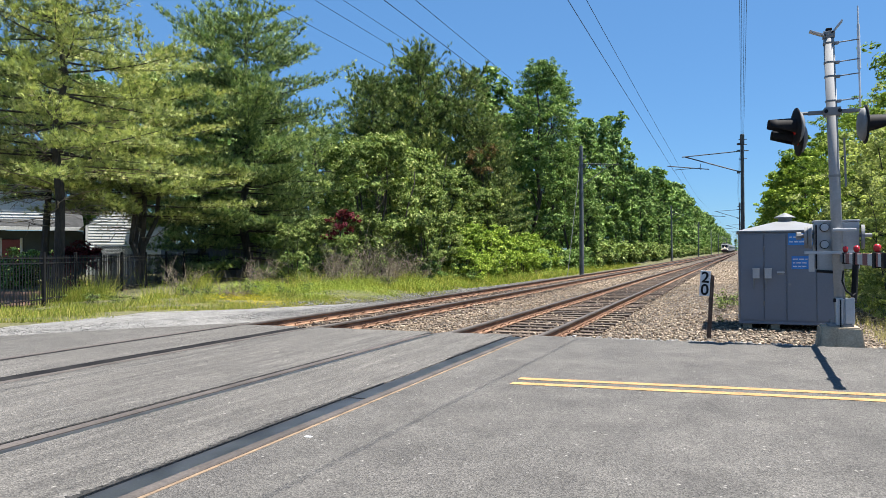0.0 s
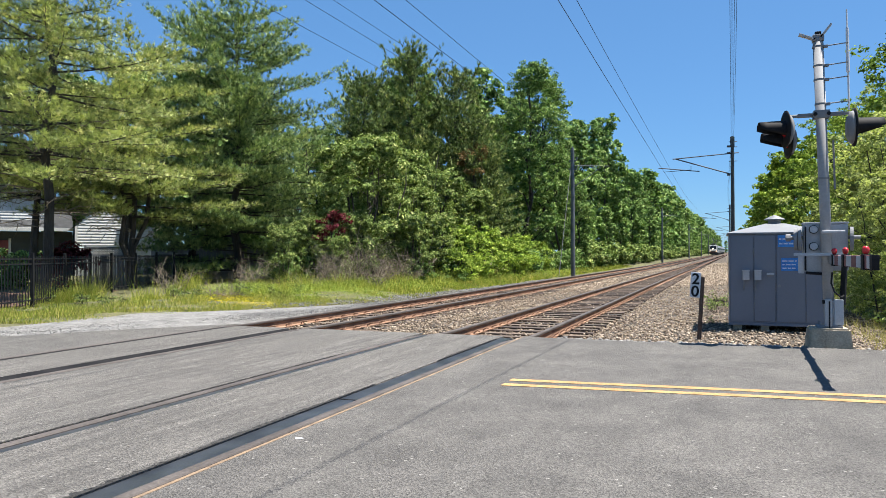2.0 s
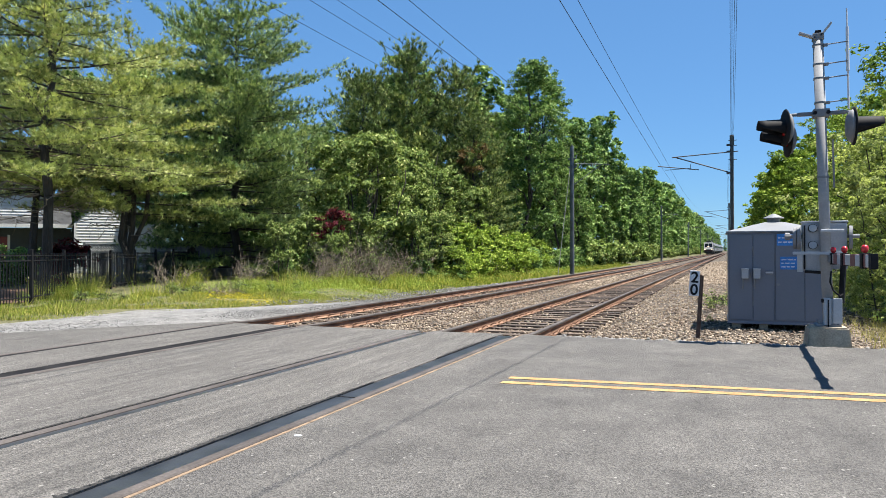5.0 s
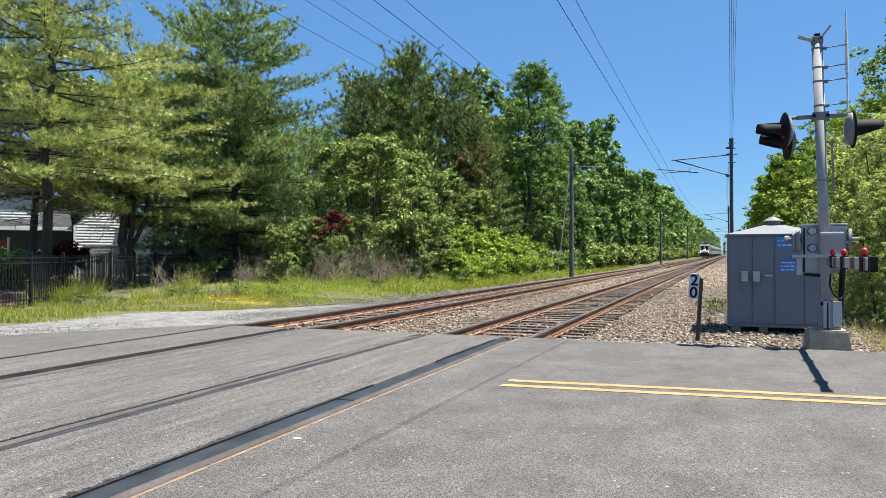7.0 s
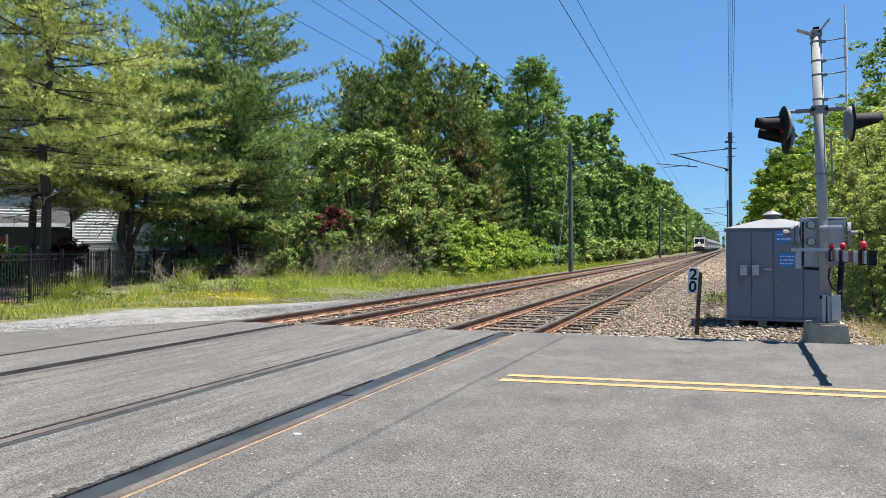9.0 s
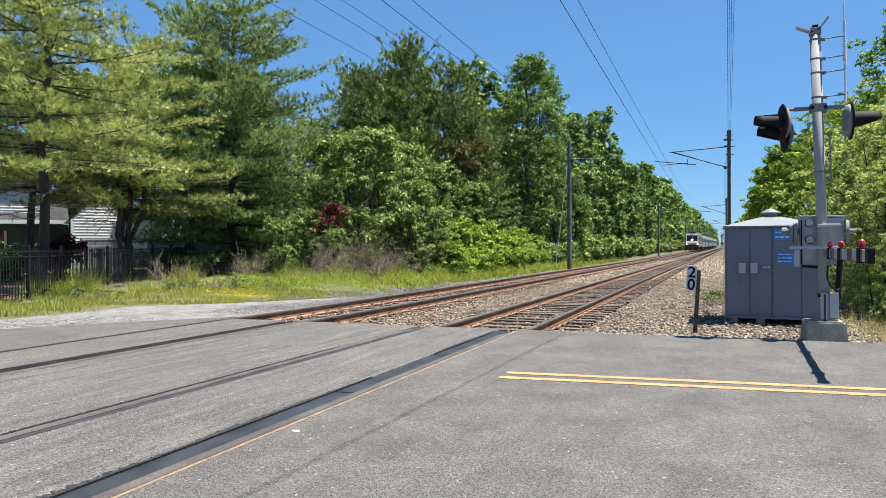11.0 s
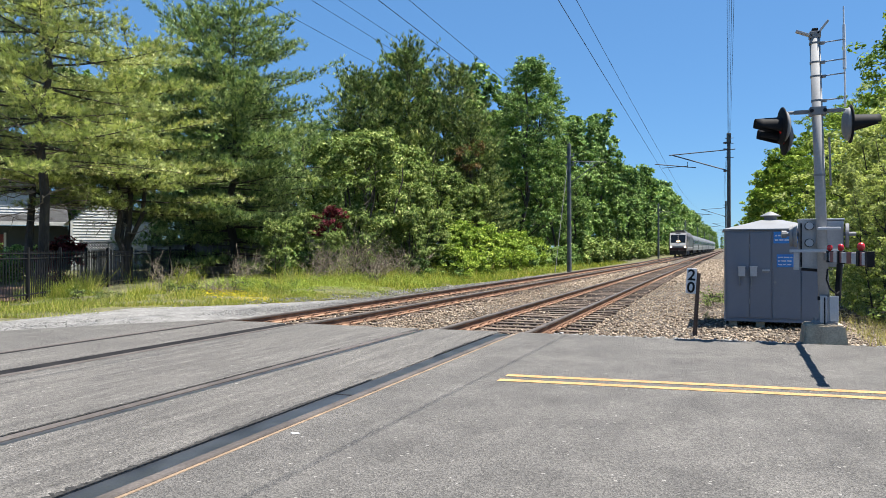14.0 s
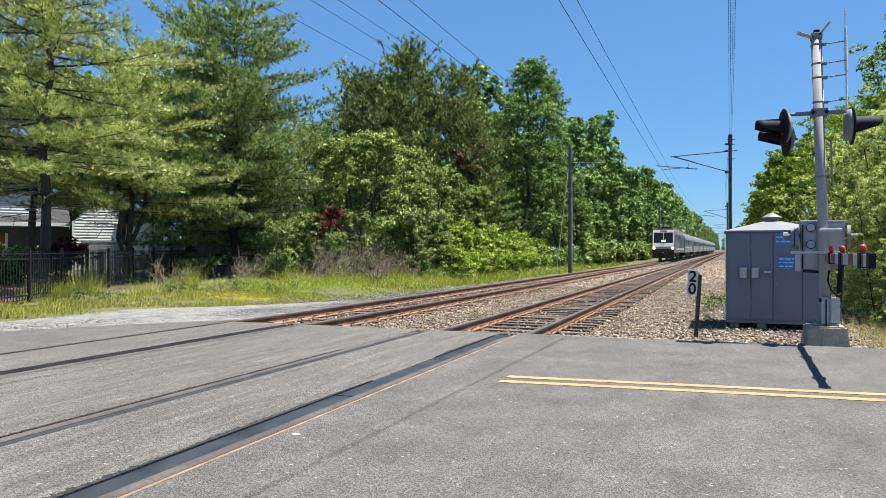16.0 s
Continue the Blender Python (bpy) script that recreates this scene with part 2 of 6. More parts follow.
LEAF_BROWN = leaf_material("dead_brown_needles", ((0.0, (0.1, 0.07, 0.04)), (1.0, (0.22, 0.15, 0.08))), 0.3)
HERB = leaf_material("verge_herbs", ((0, (0.1, 0.155, 0.033)), (0.6, (0.255, 0.345, 0.068)), (1, (0.42, 0.47, 0.12))), 0.25)
GRASS = leaf_material("grass_blades", ((0, (0.09, 0.135, 0.026)), (0.5, (0.245, 0.295, 0.055)), (0.85, (0.45, 0.44, 0.11)), (1, (0.56, 0.46, 0.2))), 0.28)
DRY_GRASS = leaf_material("dry_grass", ((0.0, (0.23, 0.21, 0.075)), (1.0, (0.46, 0.4, 0.18))), 0.25)
FLOWER = leaf_material("yellow_flowers", ((0.0, (0.522, 0.4, 0.0174)), (1.0, (0.652, 0.539, 0.0435))), 0.3)
NOSE_WHITE = surface("train_white", (0.7, 0.645, 0.61), (0.79, 0.735, 0.7), 0.6, 20, 0.4)
SILVER = surface("train_silver", (0.36, 0.345, 0.33), (0.44, 0.42, 0.4), 0.6, 20, 0.35, 0.3, 0.03, 0.002, grit=0.06)
STAINLESS = surface("stainless_fluted", (0.15, 0.15, 0.148), (0.21, 0.21, 0.207), 0.5, 20, 0.45, 0.2, 0.05, 0.004)
MAROON = surface("dark_maroon_band", (0.045, 0.014, 0.013), (0.08, 0.026, 0.022), 1, 20, 0.5)
TRAIN_DARK = surface("train_black", (0.0174, 0.0174, 0.0191), (0.0435, 0.0435, 0.0452), 1, 20, 0.4)
UNDERBODY = surface("underframe_dirt", (0.0218, 0.0191, 0.0174), (0.0609, 0.0539, 0.0478), 1, 20, 0.8)
ROOF_GREY = surface("train_roof", (0.209, 0.217, 0.226), (0.313, 0.322, 0.331), 0.7, 10, 0.6)
LOCO_GREY = surface("locomotive_grey", (0.085, 0.074, 0.069), (0.13, 0.115, 0.108), 0.7, 15, 0.5, 0.1)
HEADLIGHT = glow("headlight_glow", (1.0, 0.68, 0.4), 2.2)


def glass_material():
    m, n, l, b = shader("dark_glass", 0.15, 0, 0.4)
    b.inputs["Base Color"].default_value = (0.012, 0.014, 0.016, 1)
    return m


GLASS = glass_material()


# ---- mesh helpers ----
def mesh_of(name, bm, material, smooth=False):
    me = bpy.data.meshes.new(name)
    bm.to_mesh(me)
    bm.free()
    if material:
        me.materials.append(material)
    if smooth:
        for p in me.polygons:
            p.use_smooth = True
    return me


def part(name, bm, material, parent=None, label="", smooth=False):
    ob = new(name, mesh_of(name, bm, material, smooth))
    ob.parent = parent
    if label:
        tagged(ob, label)
    return ob


def raw(name, verts, faces, material, parent=None):
    """A mesh from arrays of vertices and equal-sided faces."""
    verts, faces = np.asarray(verts, np.float32), np.asarray(faces, np.int32)
    me = bpy.data.meshes.new(name)
    k = faces.shape[1]
    me.vertices.add(len(verts))
    me.vertices.foreach_set("co", verts.ravel())
    me.loops.add(faces.size)
    me.loops.foreach_set("vertex_index", faces.ravel())
    me.polygons.add(len(faces))
    me.polygons.foreach_set("loop_start", np.arange(0, faces.size, k, dtype=np.int32))
    me.polygons.foreach_set("loop_total", np.full(len(faces), k, np.int32))
    me.update(calc_edges=True)
    me.materials.append(material)
    ob = new(name, me)
    ob.parent = parent
    return ob


def thing(name, label, category, m=None, group="", kind=""):
    ob = new(name)
    ob.empty_display_size = 0.2
    if m is not None:
        ob.matrix_world = m
    return tagged(ob, label, category, group, kind)


def box(bm, x0, x1, y0, y1, z0, z1, bevel=0.0):
    r = bmesh.ops.create_cube(bm, size=1.0)
    for v in r["verts"]:
        v.co = ((x0 + x1) / 2 + v.co.x * (x1 - x0), (y0 + y1) / 2 + v.co.y * (y1 - y0), (z0 + z1) / 2 + v.co.z * (z1 - z0))
    if bevel:
        es = {e for v in r["verts"] for e in v.link_edges}
        bmesh.ops.bevel(bm, geom=list(es), offset=bevel, segments=2, affect="EDGES", profile=0.6)
    return bm


def rod(bm, a, b, r0, r1=None, sides=10, caps=True):
    a, b = Vector(a), Vector(b)
    d = b - a
    r1 = r0 if r1 is None else r1
    rot = d.to_track_quat("Z", "Y").to_matrix().to_4x4()
    bmesh.ops.create_cone(bm, cap_ends=caps, segments=sides, radius1=r0, radius2=r1, depth=d.length,
                          matrix=Matrix.Translation((a + b) / 2) @ rot)
    return bm


def lathe(bm, profile, sides=20, m=Matrix.Identity(4)):
    """Turns (radius, height) pairs about z."""
    rings = []
    for r, z in profile:
        rings.append([bm.verts.new(m @ Vector((r * math.cos(2 * math.pi * i / sides), r * math.sin(2 * math.pi * i / sides), z))) for i in range(sides)])
    for a, b in zip(rings, rings[1:]):
        for i in range(sides):
            j = (i + 1) % sides
            bm.faces.new((a[i], a[j], b[j], b[i]))
    if profile[0][0] > 0.001:
        bm.faces.new(rings[0][::-1])
    if profile[-1][0] > 0.001:
        bm.faces.new(rings[-1])
    return bm


def sweep(bm, section, path, closed=True):
    """Runs a closed section (x, z) along a path of (x, y, z, heading)."""
    rings = []
    for x, y, z, a in path:
        c, s = math.cos(a), math.sin(a)
        rings.append([bm.verts.new((x + u * c, y + u * s, z + w)) for u, w in section])
    k = len(section)
    for a, b in zip(rings, rings[1:]):
        for i in range(k if closed else k - 1):
            j = (i + 1) % k
            bm.faces.new((a[i], a[j], b[j], b[i]))
    if closed:
        bm.faces.new(rings[0][::-1])
        bm.faces.new(rings[-1])
    bmesh.ops.recalc_face_normals(bm, faces=bm.faces)
    return bm


def bm_new():
    return bmesh.new()


# ---- plan ----
def shift(y):
    """Sideways offset of the railway as it bends gently in the distance."""
    k, y0, y1 = 0.018, 65.0, 115.0
    if y < y0:
        return 0.0
    if y < y1:
        return k * (y - y0) ** 2 / (2 * (y1 - y0))
    return k * (y1 - y0) / 2 + k * (y - y1)


def heading(y):
    return -math.atan((shift(y + 2) - shift(y - 2)) / 4)


def track_shift(y):
    """Sideways offset of the rails themselves, which bend a little earlier than the wood."""
    k, y0, y1 = 0.018, 25.0, 100.0
    if y < y0:
        return 0.0
    if y < y1:
        return k * (y - y0) ** 2 / (2 * (y1 - y0))
    return k * (y1 - y0) / 2 + k * (y - y1)


def track_heading(y):
    return -math.atan((track_shift(y + 2) - track_shift(y - 2)) / 4)


def rise(y):
    """The line climbs gently in the distance."""
    return 0.0 if y < 70 else 0.0045 * (y - 70) if y > 90 else 0.0045 * (y - 70) ** 2 / 40


def dip(centre, y):
    """Height of the rail tops; the near track drops a little past the crossing."""
    t = min(1, max(0, (y - 9.9) / 1.6))
    return rise(y) - (0.085 * t if centre > -5.5 else 0.012 * t)


NEAR_TRACK, FAR_TRACK, HALF = -3.605, -7.34, 0.755
ROAD_EDGE = 10.55

# ---- ground, road, railway ----
def ground_height(x, y):
    """Soil level: a shallow ditch beside the railway, a bank under the wood."""
    x0 = x - shift(y)
    z = -0.3 + rise(y)
    if x0 < -9.6:
        t = min(1, max(0, (y - 16) / 16))
        z += (1 - t) * min(0.32, (-9.6 - x0) * 0.16) + t * min(0.5, max(0, -11.0 - x0) * 0.12)
    if x0 > 2.2:
        z += min(0.5, (x0 - 2.2) * 0.15)
    return z


def build_ground():
    xs = np.concatenate([np.linspace(-2500, -120, 8), np.linspace(-90, -32, 10), np.linspace(-30, 14, 70), np.linspace(18, 90, 10), np.linspace(130, 2500, 8)])
    ys = np.concatenate([np.linspace(-400, -20, 6), np.linspace(-12, 60, 90), np.linspace(65, 400, 60), np.linspace(450, 3500, 12)])
    verts = []
    for y in ys:
        for x in xs:
            n = noise.noise((x * 0.3, y * 0.3, 0)) * 0.07 if -30 < x < 14 and y < 80 and not -10 < x - shift(y) < 3 else 0
            verts.append((x, y, ground_height(x, y) + n - (0.25 if y < ROAD_EDGE and -9 < x < 20 or -9.6 < x - shift(y) < 2.6 else 0)))
    w = len(xs)
    faces = [(j * w + i, j * w + i + 1, (j + 1) * w + i + 1, (j + 1) * w + i) for j in range(len(ys) - 1) for i in range(w - 1)]
    tagged(raw("ground", verts, faces, GROUND), "grassy soil ground with a wooded verge", "ground", kind="structure")


def prism(bm, outline, z0, z1):
    top = [bm.verts.new((x, y, z1)) for x, y in outline]
    low = [bm.verts.new((x, y, z0)) for x, y in outline]
    bm.faces.new(top)
    bm.faces.new(low[::-1])
    k = len(outline)
    for i in range(k):
        j = (i + 1) % k
        bm.faces.new((top[i], low[i], low[j], top[j]))
    bmesh.ops.recalc_face_normals(bm, faces=bm.faces)
    return bm


def wobble(a, b, n, amp, seed):
    """A slightly ragged line from a to b."""
    r = random.Random(seed)
    out = []
    for i in range(n):
        t = i / (n - 1)
        out.append((a[0] + (b[0] - a[0]) * t, a[1] + (b[1] - a[1]) * t + (r.uniform(-amp, amp) if 0 < i < n - 1 else 0)))
    return out


def strip(name, x0, x1, y0, y1, z, material, parent, depth=0.06):
    bm = bm_new()
    box(bm, x0, x1, y0, y1, z - depth, z)
    return part(name, bm, material, parent)


SLOTS = [(t + s * HALF - 0.0375 - (0.012 if s < 0 else 0.185 if t > -5 else 0.235), t + s * HALF + 0.0375 + (0.125 if s < 0 else 0.05)) for t in (FAR_TRACK, NEAR_TRACK) for s in (-1, 1)]


def build_road():
    """Asphalt in lanes between the rail slots, so that each rail lies in a real groove."""
    bm, panels = bm_new(), []
    cuts = [-60.0] + [v for ab in SLOTS for v in ab] + [40.0]
    for k in range(0, len(cuts), 2):
        a, b = cuts[k], cuts[k + 1]
        if k == 0:
            far = wobble((b, ROAD_EDGE + 0.4), (-9.5, 9.2), 6, 0.06, 3) + [(-10.3, 7.95), (-14, 4.6), (-25, -1.0), (-60, -16)]
        else:
            n = max(3, int((b - a) / 0.35))
            far = wobble((b, ROAD_EDGE + (0 if b < 2 else -0.1)), (a, ROAD_EDGE), min(n, 60), 0.035, 3 + k)
        out = far + [(a, -30), (b, -30)] if k else far + [(-60, -30), (b, -30)]
        if k in (0, len(cuts) - 2):
            prism(bm, out, -0.24, 0.0)
        else:
            panels.append(prism(bm_new(), out, -0.24, 0.0))
    road = tagged(part("road", bm, ASPHALT), "worn grey asphalt road over a level crossing", "road", kind="structure")
    for p in panels:
        part("crossing_panel", p, CROSSING_ASPHALT, road, "coarse pale asphalt panel between rails")
    return road


def build_road_details(road):
    def line(y0, seed):
        bm = bm_new()
        r = random.Random(seed)
        x, pts = -1.93, []
        while x < 14:
            pts.append((x, y0 + 0.0875 * (x + 1.93) if x < 2 else y0 + 0.344 + 0.06 * (x - 2)))
            x += 0.25
        for (xa, ya), (xb, yb) in zip(pts, pts[1:]):
            q = [bm.verts.new(c) for c in ((xa, ya + r.uniform(-.004, .004), 0.004), (xb, yb, 0.004), (xb, yb + 0.115, 0.004), (xa, ya + 0.115 + r.uniform(-.004, .004), 0.004))]
            bm.faces.new(q)
        bmesh.ops.remove_doubles(bm, verts=bm.verts, dist=0.006)
        return bm
    tagged(part("road_marking", line(6.53, 1), YELLOW), "worn yellow centre line painted on asphalt", "road marking", "double centre line", "structure")
    tagged(part("road_marking", line(6.80, 2), YELLOW), "worn yellow centre line painted on asphalt", "road marking", "double centre line", "structure")

    # broken asphalt lip beside the rubber
    def ragged(x, y0, y1, width, seed):
        rr = random.Random(seed)
        bm = bm_new()
        y, w, rows = y0, 0.01, []
        while y < y1:
            t = (y - y0) / (y1 - y0)
            full = width * min(1, 6 * t, 2.2 * (1 - t)) + 0.004
            w = max(0.003, 0.35 * w + full * rr.uniform(0.05, 0.95))
            m = x - w * rr.uniform(0.3, 0.6)
            rows.append([bm.verts.new(c) for c in ((x - w, y, 0.002), (m, y, 0.004 + rr.uniform(0, 0.006)), (x + 0.005, y, 0.003))])
            y += rr.uniform(0.008, 0.018)
        for a, b in zip(rows, rows[1:]):
            for k in range(2):
                bm.faces.new((a[k], a[k + 1], b[k + 1], b[k]))
        return bm
    edge = NEAR_TRACK + HALF - 0.2225
    part("crumbled_edge", ragged(edge, 0.3, 3.9, 0.085, 28), CRUMB, road, "broken dark asphalt edge")
    part("crumbled_edge", ragged(edge, 3.4, 6.2, 0.04, 8), CRUMB, road, "broken dark asphalt edge")
    part("crumbled_edge", ragged(edge, 7.8, 10.2, 0.035, 9), CRUMB, road, "broken dark asphalt edge")
    part("crumbled_edge", ragged(NEAR_TRACK - HALF - 0.05, 0.3, 8.0, 0.022, 10), CRUMB, road, "broken dark asphalt edge")
    bm = bm_new()
    bmesh.ops.create_icosphere(bm, subdivisions=2, radius=0.021, matrix=Matrix.Translation((-2.64, 4.18, 0.002)) @ Matrix.Diagonal((1.5, 1.0, 0.18, 1)))
    tagged(part("litter", bm, WHITE), "flattened white scrap lying on asphalt", "litter")


def track_path(x0, y0, y1, z):
    pts, y = [], y0
    while y < y1:
        pts.append((x0 + track_shift(y), y, z + dip(x0, y), track_heading(y)))
        y += 3.0 if y < 9 else 0.4 if y < 12 else 3.0 if y < 60 else 8.0
    pts.append((x0 + track_shift(y1), y1, z + dip(x0, y1), track_heading(y1)))
    return pts


RAIL_HEAD = [(-0.036, -0.036), (0.036, -0.036), (0.037, -0.012), (0.03, -0.002), (0.012, 0.0), (-0.012, 0.0), (-0.03, -0.002), (-0.037, -0.012)]
RAIL_WEB = [(-0.07, -0.17), (0.07, -0.17), (0.07, -0.16), (0.012, -0.145), (0.009, -0.05), (0.035, -0.037), (-0.035, -0.037), (-0.009, -0.05), (-0.012, -0.145), (-0.07, -0.16)]


def build_track(centre, label):
    track = thing("railway_track", label, "railway track", group="parallel tracks", kind="structure")
    for s in (-1, 1):
        x = centre + s * HALF
        web = part("rail", sweep(bm_new(), RAIL_WEB, track_path(x, -30, 900, 0)), RUST, track, "rusted steel rail")
        part("rail_head", sweep(bm_new(), RAIL_HEAD, track_path(x, -30, 900, 0.004)), RAIL_TOP, web, "worn dull rail head")
        # rubber flangeway on the gauge side, thin seal on the field side
        g0, g1 = (x + 0.045, x + 0.163) if s < 0 else (x - (0.223 if centre == NEAR_TRACK else 0.273), x - 0.045)
        strip("flangeway_rubber", g0, g1, -30, ROAD_EDGE - 0.15, -0.012 if centre == NEAR_TRACK else -0.003, RUBBER if centre == NEAR_TRACK else OLD_RUBBER, track, 0.12)
        f0, f1 = (x - 0.048, x - 0.04) if s < 0 else (x + 0.04, x + 0.068)
        strip("field_seal", f0, f1, -30, ROAD_EDGE - 0.05, -0.02, RUBBER, track, 0.12)
        if s > 0 and centre == NEAR_TRACK:
            strip("rubber_joint", g0, g1, 5.49, 5.515, -0.009, BLACK, track, 0.05)
            strip("rust_lip", f1, f1 + 0.026, -30, ROAD_EDGE - 0.1, 0.003, LIP, track, 0.08)
    # ties: 300 nearest as parts, the rest joined
    r = random.Random(int(centre * 10))
    bm = box(bm_new(), -1.3, 1.3, -0.11, 0.11, -0.18, 0, 0.012)
    tie = mesh_of("tie", bm, TIE)
    bm = bm_new()
    box(bm, -0.09, 0.09, -0.1, 0.1, 0, 0.012, 0.003)
    plate = mesh_of("tie_plate", bm, RUST)
    # spring clip: a bent bar
    bm = bm_new()
    pts = [(0.05, -0.07, 0.0), (0.06, -0.07, 0.05), (0.11, -0.05, 0.075), (0.14, 0.0, 0.06), (0.11, 0.05, 0.075), (0.06, 0.06, 0.055), (0.03, 0.03, 0.03)]
    for a, b in zip(pts, pts[1:]):
        rod(bm, a, b, 0.012, sides=5)
    clip = mesh_of("rail_clip", bm, RUST)
    y, k = ROAD_EDGE + 0.1, 0
    rest = bm_new()
    while y < 380:
        x, drop = centre + track_shift(y), dip(centre, y)
        if y < 100:
            o = new("tie", tie)
            o.parent = track
            o.matrix_local = pose(x + r.uniform(-0.03, 0.03), y, drop - 0.182 + r.uniform(-0.008, 0.006), 0, 0, math.degrees(track_heading(y)) + r.uniform(-0.8, 0.8))
            if y < 34:
                for s in (-1, 1):
                    p = new("tie_plate", plate)
                    p.parent = track
                    p.matrix_local = pose(x + s * HALF, y, drop - 0.182)
                    for side in (-1, 1):
                        c = new("rail_clip", clip)
                        c.parent = track
                        c.matrix_local = pose(x + s * HALF, y, drop - 0.172, 0, 0, 0 if side > 0 else 180)
        else:
            box(rest, x - 1.3, x + 1.3, y - 0.11, y + 0.11, drop - 0.36, drop - 0.182)
        y += 0.56
        k += 1
    tagged(part("far_ties", rest, TIE, track), kind="stuff")
    return track


def build_ballast():
    sec = [(-10.2, -0.34), (-9.0, -0.235), (-6.2, -0.235), (-5.5, -0.2), (-4.95, -0.32), (-2.25, -0.32), (-1.8, -0.2), (0.2, -0.1), (2.6, -0.16), (4.2, -0.34)]
    bm = bm_new()
    rows = []
    y = ROAD_EDGE - 0.3
    while y < 900:
        rows.append([bm.verts.new((x * (1 if x < 0 or y < 40 else max(0.4, 1 - (y - 40) / 60)) + track_shift(y), y, z + rise(y) + 0.02 * noise.noise((x, y, 3)))) for x, z in sec])
        y += 0.8 if y < 40 else 8
    for a, b in zip(rows, rows[1:]):
        for i in range(len(sec) - 1):
            bm.faces.new((a[i], a[i + 1], b[i + 1], b[i]))
    bed = tagged(part("ballast_bed", bm, BALLAST_BED), "crushed brown-grey stone ballast under the tracks", "ballast", kind="structure")
    # inner and outer edge of the stone shoulder, from the road's bend to its end beside the track
    rows = [(-60, -16, -0.04, -60, -9, -0.05), (-25, -1, -0.04, -26, 1, -0.04), (-13.9, 4.6, -0.03, -14.5, 7.2, 0.0), (-10.2, 8.0, -0.03, -12.2, 9.2, 0.02),
            (-9.4, 9.2, -0.03, -11.9, 10.5, 0.02), (-8.55, 10.95, -0.05, -11.4, 12.1, 0.02), (-8.7, 13.0, -0.2, -10.7, 13.8, -0.04), (-8.9, 16.0, -0.22, -10.0, 16.9, -0.12), (-9.2, 19.5, -0.25, -9.6, 19.9, -0.22)]
    bm = bm_new()
    grid = []
    for a, b in zip(rows, rows[1:]):
        for k in range(8):
            t = k / 8
            c = [p + (q - p) * t for p, q in zip(a, b)]
            line = []
            for m in range(9):
                u = m / 8
                x, y, z = (c[i] + (c[i + 3] - c[i]) * u for i in range(3))
                line.append(bm.verts.new((x, y, z + 0.012 * noise.noise((x * 2, y * 2, 5)) + (0.03 * math.sin(u * 3.14) if z > -0.1 else 0))))
            grid.append(line)
    for a, b in zip(grid, grid[1:]):
        for m in range(8):
            bm.faces.new((a[m], b[m], b[m + 1], a[m + 1]))
    bmesh.ops.recalc_face_normals(bm, faces=bm.faces)
    tagged(part("gravel_apron", bm, PALE_GRAVEL), "pale crushed limestone shoulder beside the road", "gravel", kind="structure")


def stones(name, n, sampler, size, material, label, seed, flat=0.75):
    """Loose stones, each a dented block, joined into one heap."""
    rng = np.random.default_rng(seed)
    base = np.array([(1, 0, 0), (-1, 0, 0), (0, 1, 0), (0, -1, 0), (0, 0, 1), (0, 0, -1), (.7, .7, .5), (-.7, .6, .5)], float)[:6]
    tri = np.array([(0, 2, 4), (2, 1, 4), (1, 3, 4), (3, 0, 4), (2, 0, 5), (1, 2, 5), (3, 1, 5), (0, 3, 5)])
    pts = sampler(rng, n)
    n = len(pts)
    s = rng.uniform(0.55, 1.3, (n, 1, 1)) * size
    shape = base[None] * rng.uniform(0.6, 1.35, (n, 6, 3)) + rng.normal(0, 0.16, (n, 6, 3))
    q = rng.normal(size=(n, 4))
    q /= np.linalg.norm(q, axis=1, keepdims=True)
    w, x, y, z = q.T
    R = np.stack([np.stack([1 - 2 * (y * y + z * z), 2 * (x * y - z * w), 2 * (x * z + y * w)], -1),
                  np.stack([2 * (x * y + z * w), 1 - 2 * (x * x + z * z), 2 * (y * z - x * w)], -1),
                  np.stack([2 * (x * z - y * w), 2 * (y * z + x * w), 1 - 2 * (x * x + y * y)], -1)], 1)
    v = np.einsum("nij,nkj->nki", R, shape) * s * np.array([1, 1, flat]) + pts[:, None]
    f = (tri[None] + 6 * np.arange(n)[:, None, None]).reshape(-1, 3)
    return tagged(raw(name, v.reshape(-1, 3), f, material), label, "gravel", kind="stuff")


